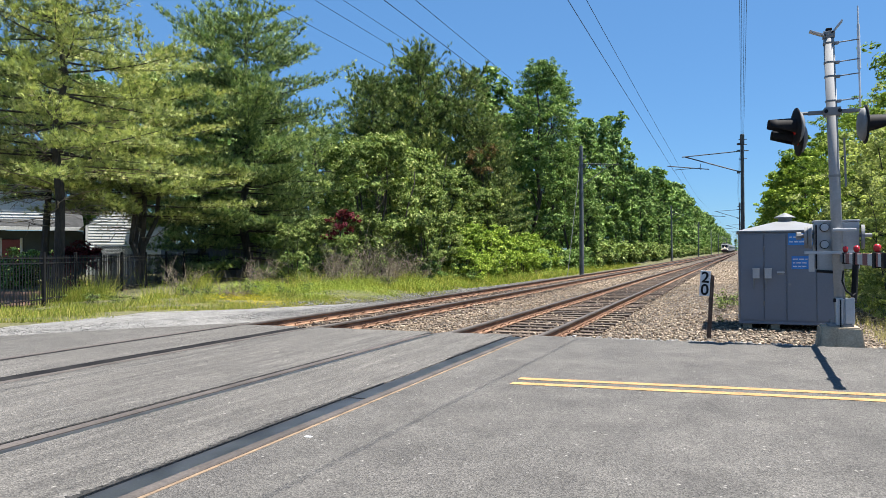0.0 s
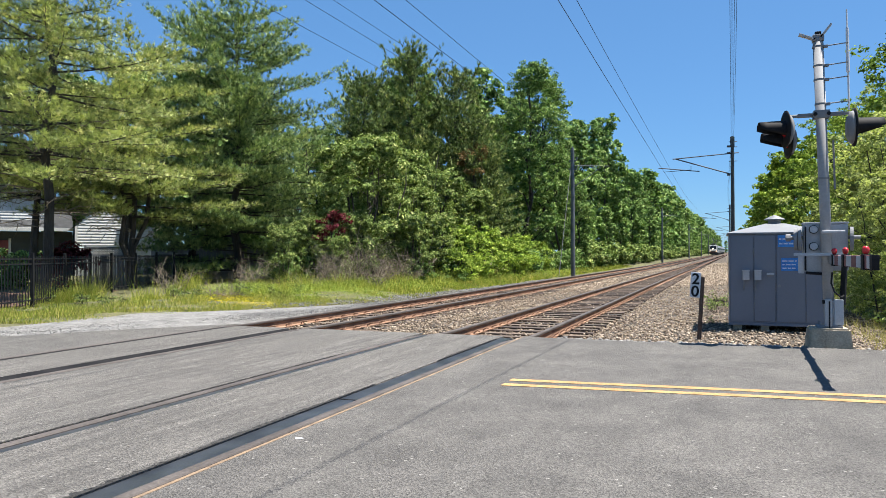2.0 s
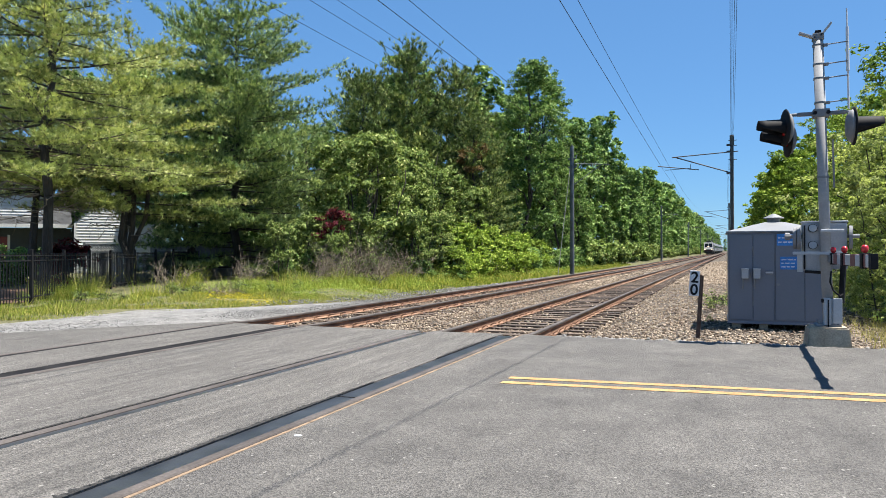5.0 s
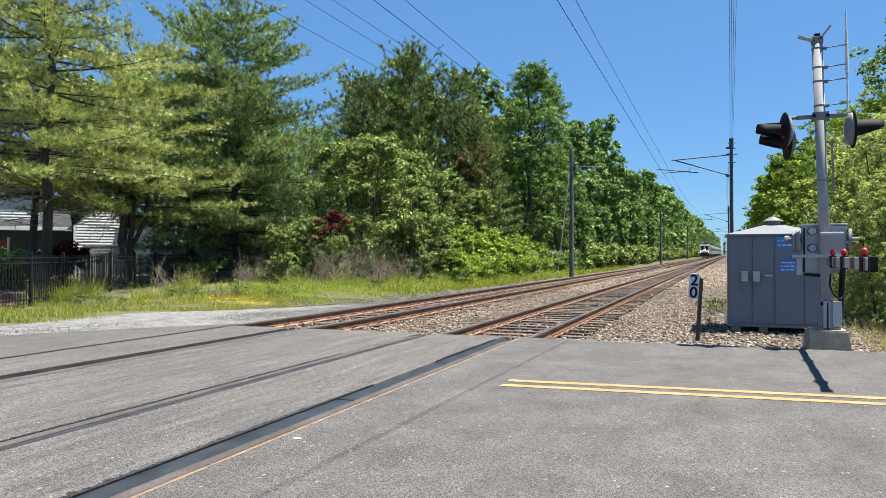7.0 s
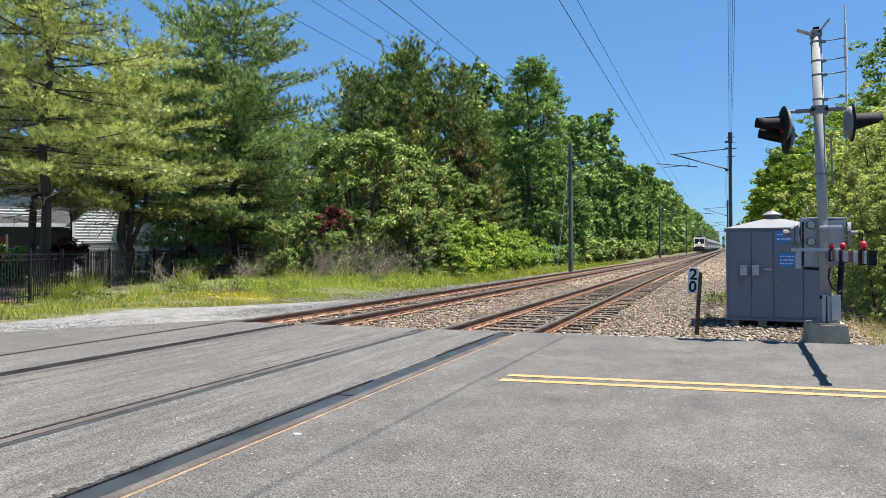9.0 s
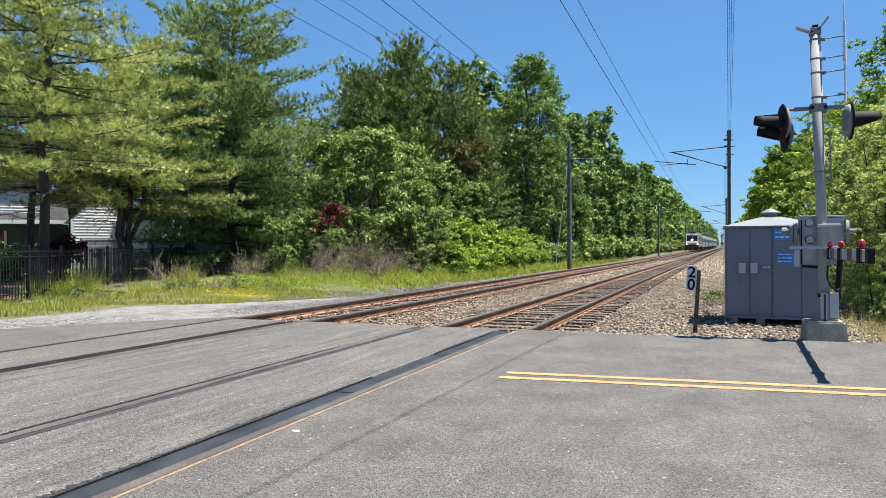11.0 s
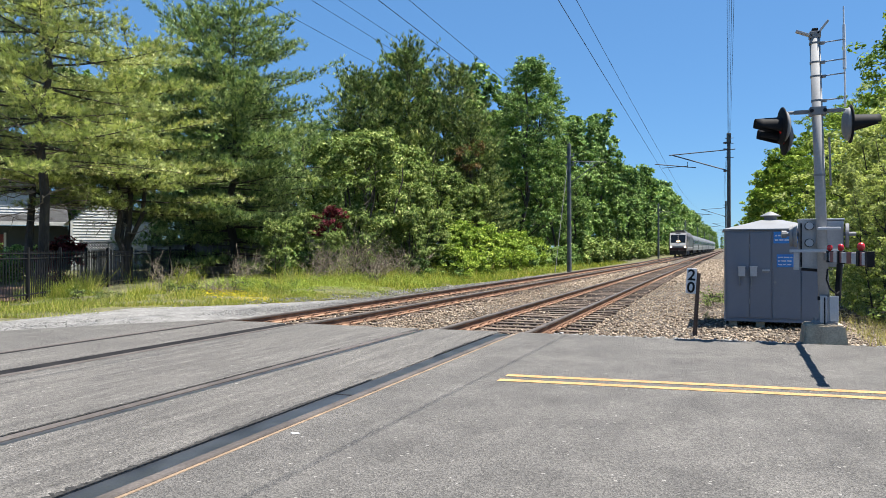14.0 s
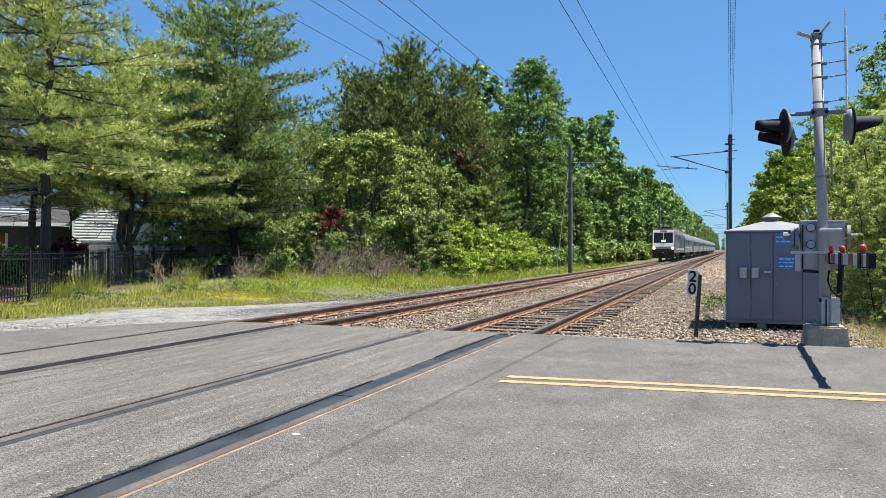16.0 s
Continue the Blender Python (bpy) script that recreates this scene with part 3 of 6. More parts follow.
def build_stones():
    sx = [-10.2, -9.0, -6.2, -5.5, -4.95, -2.25, -1.8, 0.2, 2.6, 4.2]
    sz = [-0.34, -0.235, -0.235, -0.2, -0.32, -0.32, -0.2, -0.1, -0.16, -0.34]

    def bend(y):
        return np.array([track_shift(v) for v in y])

    def bed(rng, y, x0, x1, lo, hi):
        x = rng.uniform(x0, x1, len(y))
        return np.stack([x + bend(y), y, np.interp(x, sx, sz) + np.array([rise(v) for v in y]) + rng.uniform(lo, hi, len(y))], 1)

    def right(rng, n):
        return bed(rng, ROAD_EDGE + 46 * rng.random(n) ** 2.0, -2.3, 3.2, -0.01, 0.02)

    def far_right(rng, n):
        return bed(rng, 34 + 75 * rng.random(n) ** 1.3, -2.2, 1.0, -0.03, 0.02)

    def far_middle(rng, n):
        return bed(rng, 30 + 60 * rng.random(n) ** 1.3, -6.3, -4.7, -0.03, 0.02)

    def middle(rng, n):
        return bed(rng, ROAD_EDGE - 0.02 + 34 * rng.random(n) ** 1.8, -6.45, -4.75, -0.01, 0.03)

    def cribs(rng, n):
        y = ROAD_EDGE + 40 * rng.random(n) ** 1.7
        near = rng.random(n) < 0.5
        x = np.where(near, NEAR_TRACK, FAR_TRACK) + rng.uniform(-1.5, 1.5, n)
        keep = np.abs((y - ROAD_EDGE - 0.1 + 0.28) % 0.56 - 0.28) > 0.12
        over = rng.random(n) < np.where(near, 0.12, 0.5)
        z = np.where(keep, -0.215, -0.178) - np.where(near, 0.085, 0.0) + rng.uniform(-0.01, 0.02, n)
        return np.stack([x + bend(y), y, z], 1)[keep | over]

    def apron(rng, n):
        t = rng.random(n)
        x = np.interp(t, [0, .25, .5, .75, 1], [-15.5, -11.3, -10.2, -9.5, -9.2])
        y = np.interp(t, [0, .25, .5, .75, 1], [5.6, 8.6, 11.5, 15.0, 20])
        w = np.interp(t, [0, .5, 1], [1.3, 1.25, 0.6])
        return np.stack([x + rng.uniform(-1, 1, n) * w, y + rng.uniform(-1, 1, n) * w, np.interp(t, [0, .25, .5, .75, 1], [0.0, 0.02, -0.04, -0.13, -0.2]) + rng.uniform(-0.005, 0.015, n)], 1)

    def left_edge(rng, n):
        y = 12.5 + 32 * rng.random(n) ** 1.5
        x = -8.7 - rng.random(n) ** 1.2 * np.interp(y, [12, 16, 22, 30, 45], [2.2, 2.3, 2.0, 1.6, 1.3])
        soil = np.array([ground_height(a, b) for a, b in zip(x, y)])
        return np.stack([x, y, np.where(x > -9.6, np.interp(x, sx, sz), np.maximum(np.interp(x, sx, sz), soil + 0.03)) + rng.uniform(-0.005, 0.03, n)], 1)

    def foot(rng, n):
        x = rng.uniform(-2.3, 3.5, n)
        return np.stack([x, ROAD_EDGE + rng.uniform(-0.04, 0.35, n), rng.uniform(-0.1, -0.03, n)], 1)
    stones("ballast_stones", 22000, right, 0.027, STONE, "loose brown-grey crushed ballast stones", 11)
    stones("ballast_stones", 7000, far_right, 0.065, STONE, "coarse crushed ballast stones beside the track", 17)
    stones("ballast_stones", 3000, far_middle, 0.06, STONE, "coarse crushed ballast stones between the tracks", 18)
    stones("ballast_stones", 10000, middle, 0.028, STONE, "loose brown-grey crushed ballast stones", 12)
    stones("ballast_stones", 15000, cribs, 0.028, STONE, "loose brown-grey crushed ballast stones", 13)
    stones("limestone_chips", 15000, apron, 0.014, PALE_STONE, "pale crushed limestone chips", 14, 0.5)
    stones("limestone_chips", 10000, left_edge, 0.026, PALE_STONE, "pale crushed limestone chips", 15)
    stones("asphalt_rubble", 1600, foot, 0.034, PALE_STONE, "grey rubble along the asphalt edge", 16)


build_ground()
road = build_road()
build_road_details(road)
build_track(NEAR_TRACK, "rusted railway track on dark wooden ties")
build_track(FAR_TRACK, "rusted farther railway track set in the asphalt")
build_ballast()
build_stones()

# ---- plants ----
def rand_dirs(rng, n):
    d = rng.normal(size=(n, 3))
    return d / np.linalg.norm(d, axis=1, keepdims=True)


def leaf_mesh(name, centres, ups, size, rng, material, parent, slim=0.55, simple=False):
    """Kite-shaped, slightly folded leaves at the given centres; ups bias their facing."""
    n = len(centres)
    nrm = ups + rng.normal(0, 0.55, (n, 3))
    nrm /= np.linalg.norm(nrm, axis=1, keepdims=True) + 1e-9
    a = np.cross(nrm, rand_dirs(rng, n))
    a /= np.linalg.norm(a, axis=1, keepdims=True) + 1e-9
    b = np.cross(nrm, a)
    s = (rng.uniform(0.6, 1.35, n) * size)[:, None]
    if simple:
        v = np.stack([centres - a * s, centres + a * s * 0.9 - b * s * slim * 0.8, centres + a * s * 0.5 + b * s * slim * 1.3], 1)
        return raw(name, v.reshape(-1, 3), np.arange(3 * n).reshape(-1, 3), material, parent)
    fold = nrm * s * 0.16
    v = np.stack([centres - a * s, centres + b * s * slim + fold - a * s * 0.15, centres + a * s, centres - b * s * slim + fold - a * s * 0.15], 1)
    return raw(name, v.reshape(-1, 3), np.arange(4 * n).reshape(-1, 4), material, parent)


def limb_mesh(bm, a, b, r0, r1, rng, bends=3, sway=0.05):
    a, b = Vector(a), Vector(b)
    last, rl = a, r0
    for i in range(1, bends + 1):
        t = i / bends
        p = a.lerp(b, t) + (Vector(rng.normal(0, sway * (b - a).length, 3)) if i < bends else Vector((0, 0, 0)))
        rn = r0 + (r1 - r0) * t
        rod(bm, last, p, rl, rn, 6, False)
        last, rl = p, rn
    return last


def leafy_tree(name, label, category, height, radius, base, leaves, size, material, seed, lobes=40, trunk_r=0.16, group="", stems=1, narrow=1.0, spread=0.3, inner=1.8):
    """A trunk with limbs to many leaf clumps; the outline is uneven, with gaps."""
    rng = np.random.default_rng(seed)
    tree = thing(name, label, category, group=group)
    # clump centres inside an egg-shaped crown
    t = rng.random(lobes) ** 0.85
    ang = rng.random(lobes) * 6.283
    half = np.sin(np.pi * np.clip(0.1 + 0.86 * t, 0, 1)) ** 0.6 * radius
    rad = half * np.sqrt(rng.uniform(0.1, 1.0, lobes)) * rng.uniform(0.75, 1.12, lobes)
    c = np.stack([np.cos(ang) * rad, np.sin(ang) * rad, base + (height - base) * (0.04 + 0.92 * t)], 1)
    cs = rng.uniform(0.65, 1.25, lobes) * radius * spread
    trunk = bm_new()
    for k in range(stems):
        off = np.array([0, 0]) if stems == 1 else rng.normal(0, radius * 0.12, 2)
        top = limb_mesh(trunk, (off[0], off[1], -0.4), (off[0] * 2.5, off[1] * 2.5, height * 0.86), trunk_r, trunk_r * 0.25, rng, 5, 0.015)
    for i in rng.choice(lobes, min(lobes, 14), replace=False):
        limb_mesh(trunk, (0, 0, max(0.3, c[i, 2] * rng.uniform(0.55, 0.85))), c[i], trunk_r * 0.35, 0.012, rng, 3)
    part("trunk", trunk, BARK, tree)
    # sprays on the lobes, leaves round the sprays
    w = cs ** 2
    n = max(20, leaves // 38)
    pick = rng.choice(lobes, n, p=w / w.sum())
    d = rand_dirs(rng, n)
    r = cs[pick] * rng.random(n) ** 0.4
    flat = np.array([1.0, 1.0, 0.8 * narrow])
    spray = c[pick] + d * r[:, None] * flat
    k = rng.integers(0, n, leaves)
    e = rand_dirs(rng, leaves)
    reach = size * rng.uniform(1.6, 3.6, n)[k] * rng.random(leaves) ** 0.5
    pos = spray[k] + e * reach[:, None] * np.array([1.25, 1.25, 0.7])
    pos[:, 2] = np.maximum(pos[:, 2], 0.02)
    # coarse inner foliage, in the shade of the sprays
    q = leaves // 7 if inner else 1
    pick = rng.choice(lobes, q, p=w / w.sum())
    pos2 = c[pick] + rand_dirs(rng, q) * (cs[pick] * 0.42 * rng.random(q) ** 0.5)[:, None] * flat
    pos2[:, 2] = np.maximum(pos2[:, 2], size * 2)
    leaf_mesh("inner_crown", pos2, rand_dirs(rng, q), size * max(inner * 0.55, 0.5), rng, material, tree, 0.75, True)
    leaf_mesh("crown", pos, d[k] * 0.45 + e * 0.3 + np.array([0, 0, 0.6]), size * (1.12 if size > 0.12 else 1), rng, material, tree, 0.75 if size > 0.12 else 0.45, size > 0.12)
    return tree


def needle_mesh(name, tips, ways, length, width, per, rng, material, parent):
    """Tufts: per slim needles fanning forward from each tip."""
    n = len(tips)
    P = np.repeat(tips, per, 0)
    D = np.repeat(ways, per, 0) * 0.8 + rng.normal(0, 0.42, (n * per, 3))
    D /= np.linalg.norm(D, axis=1, keepdims=True) + 1e-9
    side = np.cross(D, np.array([0, 0, 1.0]) + rng.normal(0, 0.4, (n * per, 3)))
    side /= np.linalg.norm(side, axis=1, keepdims=True) + 1e-9
    L = (length * rng.uniform(0.6, 1.25, n * per))[:, None]
    v = np.stack([P - side * width, P + side * width, P + D * L], 1)
    # one tuft is one island: tie its first corners together by index
    idx = np.arange(n * per * 3).reshape(-1, per, 3)
    idx[:, :, 0] = idx[:, :1, 0]
    return raw(name, v.reshape(-1, 3), idx.reshape(-1, 3), material, parent)


def pine_tree(name, label, height, radius, base, whorls, arms, material, seed, length=0.17, width=0.012, per=9, trunk_r=0.2, lean=0.0,
              top=0.25, shape=0.75, fork=0, group="", twigs=3.4, gap=0.13, up=0.12, candle=0.5, bare=0, bare_low=0.0, foot=0.85):
    """A soft-needled pine: separate layers of long, level boughs, each a flat fan of twigs set with needle tufts."""
    rng = np.random.default_rng(seed)
    tree = thing(name, label, "tree", group=group)
    wood = bm_new()
    limb_mesh(wood, (0, 0, -0.4), (lean, 0, height * 0.97), trunk_r, 0.02, rng, 7, 0.008)
    for k in range(fork):
        a = 2.1 * k + 0.7
        limb_mesh(wood, (0, 0, 0.3 + 0.25 * k), (math.cos(a) * radius * 0.26, math.sin(a) * radius * 0.26, base + 2.0), trunk_r * 0.75, trunk_r * 0.35, rng, 4)
    tips, ways = [], []
    for k in range(whorls):
        t = min(max((k + rng.uniform(-0.22, 0.22)) / max(1, whorls - 1), 0), 1)
        reach = radius * (top + (1 - top) * (1 - t) ** shape) * (1 if k else foot)
        a0 = rng.random() * 6.283
        for j in range(arms):
            a = a0 + 6.283 * j / arms + rng.uniform(-0.45, 0.45)
            r = reach * rng.uniform(0.55, 1.15)
            z = base + (height - base) * t + rng.normal(0, 0.16)
            start = np.array([lean * z / height, 0, z])
            out = np.array([math.cos(a), math.sin(a), 0.0])
            side = np.array([-math.sin(a), math.cos(a), 0.0])
            sag, turn = rng.uniform(0.0, 0.2) * (1 - t), up * (0.5 + 1.6 * t) * rng.uniform(0.5, 1.5)
            swerve = rng.normal(0, 0.12)

            def bough(u):
                u = np.asarray(u, float)[..., None]
                return start + out * r * u + side * r * swerve * u ** 2 + np.array([0, 0, r]) * (turn * u ** 2 - sag * u)
            q = [bough(u) for u in (0, 0.3, 0.65, 0.98)]
            for m in range(3):
                thick = (0.014 + 0.026 * r / radius)
                rod(wood, q[m], q[m + 1], thick * (1 - 0.3 * m), thick * (0.7 - 0.3 * m) + 0.003, 5, False)
            nt = max(4, int(r * twigs))
            u = np.linspace(0.16, 1.0, nt) + rng.normal(0, 0.02, nt)
            foot_p = bough(u)
            hand = np.where(np.arange(nt) % 2 == 0, 1.0, -1.0)
            span = np.clip((1.1 - u) * 0.4 * r, 0.22, 1.15) * rng.uniform(0.6, 1.2, nt) * np.clip(u * 2.2, 0.5, 1)
            lift = rng.normal(0.12 + 0.2 * t, 0.12, nt)
            d = out * 0.7 + side * hand[:, None] * rng.uniform(0.55, 1.0, (nt, 1)) + np.array([0, 0, 1.0]) * lift[:, None]
            d /= np.linalg.norm(d, axis=1, keepdims=True)
            for m in range(nt):
                c = max(2, int(span[m] / gap))
                w = np.linspace(0.15, 1.0, c)[:, None]
                p = foot_p[m] + d[m] * span[m] * w + rng.normal(0, 0.06, (c, 3))
                tips.append(p)
                ways.append(d[m] * 0.75 + np.array([0, 0, candle]) + side * rng.normal(0, 0.3, (c, 1)))
                if m % 3 == 0 and span[m] > 0.4:
                    rod(wood, foot_p[m], foot_p[m] + d[m] * span[m] * 0.8, 0.008, 0.003, 3, False)
            c = int(r * 0.75 / gap)
            p = bough(rng.uniform(0.35, 1.02, c)) + rng.normal(0, 0.05, (c, 3))
            tips.append(p)
            ways.append(np.tile(out * 0.7 + np.array([0, 0, candle]), (c, 1)))
    n = 40
    tips.append(np.stack([rng.normal(0, 0.12, n) + lean, rng.normal(0, 0.12, n), height - rng.random(n) * 1.1], 1))
    ways.append(np.tile([0, 0, 1.0], (n, 1)) + rng.normal(0, 0.3, (n, 3)))
    part("trunk", wood, BARK, tree)
    if bare:
        for k in range(bare):
            dead = bm_new()
            a, z = rng.random() * 6.283, rng.uniform(bare_low, base + 1.2)
            e = Vector((math.cos(a), math.sin(a), rng.uniform(-0.15, 0.2))) * radius * rng.uniform(0.25, 0.7)
            b = Vector((0, 0, z))
            limb_mesh(dead, b, b + e, 0.02, 0.006, rng, 4, 0.05)
            for m in range(5):
                f = b + e * rng.uniform(0.35, 0.95)
                limb_mesh(dead, f, f + Vector(rng.normal(0, 0.3, 3)) + e * 0.12, 0.008, 0.003, rng, 2)
            part("bare_branch", dead, DEAD_WOOD, tree, "bare pale dead lower branch")
    w = np.concatenate(ways)
    w /= np.linalg.norm(w, axis=1, keepdims=True)
    needle_mesh("crown", np.concatenate(tips), w, length, width, per, rng, material, tree)
    return tree


def put(ob, x, y, turn=0.0, size=1.0, z=None):
    ob.matrix_world = pose(x, y, ground_height(x, y) if z is None else z, 0, 0, turn) @ Matrix.Diagonal((size, size, size, 1))
    return ob


def again(ob, x, y, turn, size, tall=1.0):
    c = copy_thing(ob, pose(x, y, ground_height(x, y), 0, 0, turn))
    c.scale = (size, size, size * tall)
    return c


# pines before the house
front_pine = put(pine_tree("pine_tree", "tall soft-needled pine with yellow-green needles by the fence", 11.4, 4.7, 3.6, 12, 8, PINE_YELLOW, 21, 0.17, 0.0095, 16,
                           lean=0.7, shape=0.9, top=0.32, trunk_r=0.17, twigs=7.4, gap=0.085, bare=18, bare_low=2.3), -17.6, 14.7)
again(front_pine, -22.4, 18.6, 150, 0.92)
put(pine_tree("pine_tree", "yellow-green pine with several low branches", 8.6, 4.6, 2.7, 11, 8, PINE_YELLOW, 22, 0.18, 0.011, 16,
              shape=0.45, top=0.45, fork=3, trunk_r=0.15, twigs=7.6, gap=0.085, bare=10, bare_low=1.6), -20.6, 21.1)
put(pine_tree("pine_tree", "big dense dark green pine beside the verge", 12.0, 5.6, 0.8, 19, 10, PINE_GREEN, 23, 0.21, 0.0155, 14,
              trunk_r=0.22, shape=0.36, top=0.36, twigs=6.0, gap=0.105, up=0.16, candle=0.9, foot=0.8), -20.5, 27.3, 40)
rear_pine = put(pine_tree("pine_tree", "yellow-green pine behind the others in the garden", 8.2, 3.6, 1.0, 12, 7, PINE_GREEN, 26, 0.2, 0.018, 13, shape=0.6, top=0.3,
                          twigs=5.4, gap=0.11), -24.6, 29.3)
again(rear_pine, -21.3, 34.5, 130, 1.0)
back_pine = put(pine_tree("pine_tree", "tall dark conifer standing in the wood", 14.6, 4.9, 2.0, 22, 8, PINE_DARK, 25, 0.32, 0.038, 9, shape=0.62, top=0.2,
                          group="conifers in the wood", twigs=4.2, gap=0.18, up=0.34, candle=1.5), -19.6, 45)
again(back_pine, -23.6, 46, 70, 0.9)
again(back_pine, -17.0, 47, 140, 0.92)
again(back_pine, -15.2, 45.5, 210, 0.66)
again(back_pine, -21.6, 42, 250, 0.85)
again(back_pine, -27.5, 38, 300, 0.78)
again(back_pine, -30.5, 44, 15, 0.8)

# wood along the railway: fine near trees, coarser ones farther off
tall_a = put(leafy_tree("broadleaf_tree", "tall bright green broadleaf tree at the wood's edge", "tree", 17.0, 3.6, 2.0, 42000, 0.078, LEAF, 31, 110, 0.2, "trees along the railway", spread=0.27, inner=2.6), -14.4, 57.0)
tall_b = put(leafy_tree("broadleaf_tree", "tall vine-hung broadleaf tree at the wood's edge", "tree", 18.0, 3.3, 0.5, 36000, 0.085, LEAF, 32, 105, 0.2, "trees along the railway", spread=0.27, inner=2.6), -15.4, 66)
rw = random.Random(77)
mid_later = [(-19.5, 59, 80, 0.95), (-19.5, 70, 120, 0.98), (-23, 52, 10, 0.92)]
again(tall_a, -13.6, 63, 200, 0.66)
again(tall_b, -12.9, 70, 300, 0.5)
mid_a = put(leafy_tree("broadleaf_tree", "broadleaf tree overgrown with hanging vines", "tree", 18.0, 3.3, 0.2, 12500, 0.16, LEAF, 33, 80, 0.18, "trees along the railway", spread=0.26), -15.0, 75, 0, 0.84)
mid_b = put(leafy_tree("broadleaf_tree", "narrow broadleaf tree hung with vines", "tree", 16.5, 2.7, 0.2, 10500, 0.16, LEAF, 34, 70, 0.18, "trees along the railway", spread=0.27), -15.0, 81, 0, 0.88)
far_a = put(leafy_tree("broadleaf_tree", "distant broadleaf tree in the wood", "tree", 18.0, 3.4, 0.2, 2500, 0.36, LEAF, 35, 60, 0.18, "trees along the railway", spread=0.28), -13.9, 152)
far_b = put(leafy_tree("broadleaf_tree", "distant narrow broadleaf tree in the wood", "tree", 17.0, 3.0, 0.2, 2300, 0.36, LEAF, 36, 56, 0.18, "trees along the railway", spread=0.28), -13.7, 160)
again(mid_b, -26, 56, 60, 1.0)
again(mid_b, -29, 40, 160, 0.7)
for x, y, a, s in mid_later:
    again(mid_a, x, y, a, s)
for j in range(9):
    again((far_a, far_b)[j % 2], -21 - rw.uniform(0, 3), 58 + 8 * j, rw.uniform(0, 360), 0.8)
y, k = 87.0, 0
while y < 860:
    s = (0.97 if y < 100 else 0.85 if y < 135 else 0.97 if y < 270 else 0.9) * rw.uniform(0.88, 1.08)
    pair = (mid_a, mid_b) if y < 148 else (far_a, far_b)
    again(pair[k % 2], -15.2 + shift(y) + rw.uniform(-1.2, 0.8), y, rw.uniform(0, 360), s, rw.uniform(0.95, 1.12))
    if k % 2 == 0:
        again(pair[(k + 1) % 2], -13.2 + shift(y) + rw.uniform(-0.5, 0.5), y + 3, rw.uniform(0, 360), rw.uniform(0.4, 0.62))
    y += (6.0 if y < 150 else 8 if y < 420 else 22) * rw.uniform(0.85, 1.15)
    k += 1

# trees closing the view where the line bends away
for x, y, a, s in ((6.0, 905, 10, 0.8), (12.0, 912, 100, 0.55), (17.0, 908, 190, 0.6), (22.5, 904, 280, 0.8)):
    again(far_a, x, y, a, s)

# shrubs before the wood
sumac = put(leafy_tree("shrub", "tall pale-topped green shrub at the wood's edge", "shrub", 6.6, 2.7, 0.3, 17000, 0.082, LEAF_PALE, 41, 70, 0.07, "shrubs by the verge", stems=4, spread=0.2, inner=1.7), -14.7, 28.9, 0, 0.97)
again(sumac, -13.9, 32.5, 90, 0.7)
again(sumac, -17.6, 33.5, 160, 1.12)
again(sumac, -14.6, 36.5, 230, 0.92)
again(sumac, -14.6, 43.0, 20, 0.8)
again(sumac, -18.0, 38.0, 310, 1.2)
bright = put(leafy_tree("shrub", "bright yellow-green bush on the sunny verge", "shrub", 2.7, 1.7, 0.05, 5200, 0.085, LEAF_SUNNY, 42, 34, 0.04, "shrubs by the verge", stems=4, spread=0.4), -12.2, 36)
again(bright, -12.6, 39.5, 120, 1.0)
again(bright, -12.2, 43.5, 200, 0.9)
again(bright, -12.8, 48.5, 40, 0.95)
again(bright, -11.8, 33.0, 270, 0.62)
again(bright, -13.0, 55.0, 10, 0.8)
low = put(leafy_tree("shrub", "low dark bramble thicket on the verge", "shrub", 1.5, 1.5, 0.0, 3600, 0.08, LEAF, 43, 22, 0.03, "shrubs by the verge", stems=4, spread=0.42), -12.9, 30.6, 0, 0.62)
for x, y, a, s in ((-15.9, 25.4, 50, 0.75), (-14.6, 33.6, 140, 1.1), (-12.3, 33.0, 220, 0.6), (-13.0, 52.5, 80, 1.1), (-12.6, 60, 170, 1.1), (-12.8, 66, 10, 1.2), (-19.0, 31.0, 0, 1.5), (-21, 33, 70, 1.6), (-23.5, 31, 200, 1.5)):
    again(low, x, y, a, s)
far_low = put(leafy_tree("shrub", "low green scrub along the railway", "shrub", 2.0, 1.7, 0.0, 1900, 0.13, LEAF_PALE, 47, 20, 0.03, "shrubs by the verge", stems=3, spread=0.42), -12.4, 71)
weed = put(leafy_tree("weed", "leafy green roadside weed", "weed", 0.5, 0.3, 0.0, 260, 0.03, LEAF_PALE, 48, 12, 0.006, "weeds on the verge", stems=3, spread=0.5, inner=0), -13.0, 17.5)
rv = random.Random(91)
for j in range(64):
    y = rv.uniform(11.5, 34)
    x = np.interp(y, [12, 15, 20, 34], [-14.2, -12.9, -12.4, -11.6]) - rv.uniform(0, 2.2)
    again(weed, x, y, rv.uniform(0, 360), rv.uniform(0.3, 0.75))
again(mid_a, -38, 39, 20, 0.8)
again(mid_b, -33.5, 42, 110, 0.85)
again(mid_a, -44, 33, 210, 0.8)
again(mid_b, -40.5, 35.5, 40, 0.75)
again(mid_a, -34.5, 37.5, 130, 0.7)
# this tree is added to throw shade on the house and fill the sky
again(mid_b, -28.5, 33.9, 250, 0.75)
again(mid_b, -25.5, 41.5, 20, 0.52)
again(mid_a, -22.8, 38.6, 300, 0.5)
again(mid_b, -49, 27, 300, 0.8)
y = 75
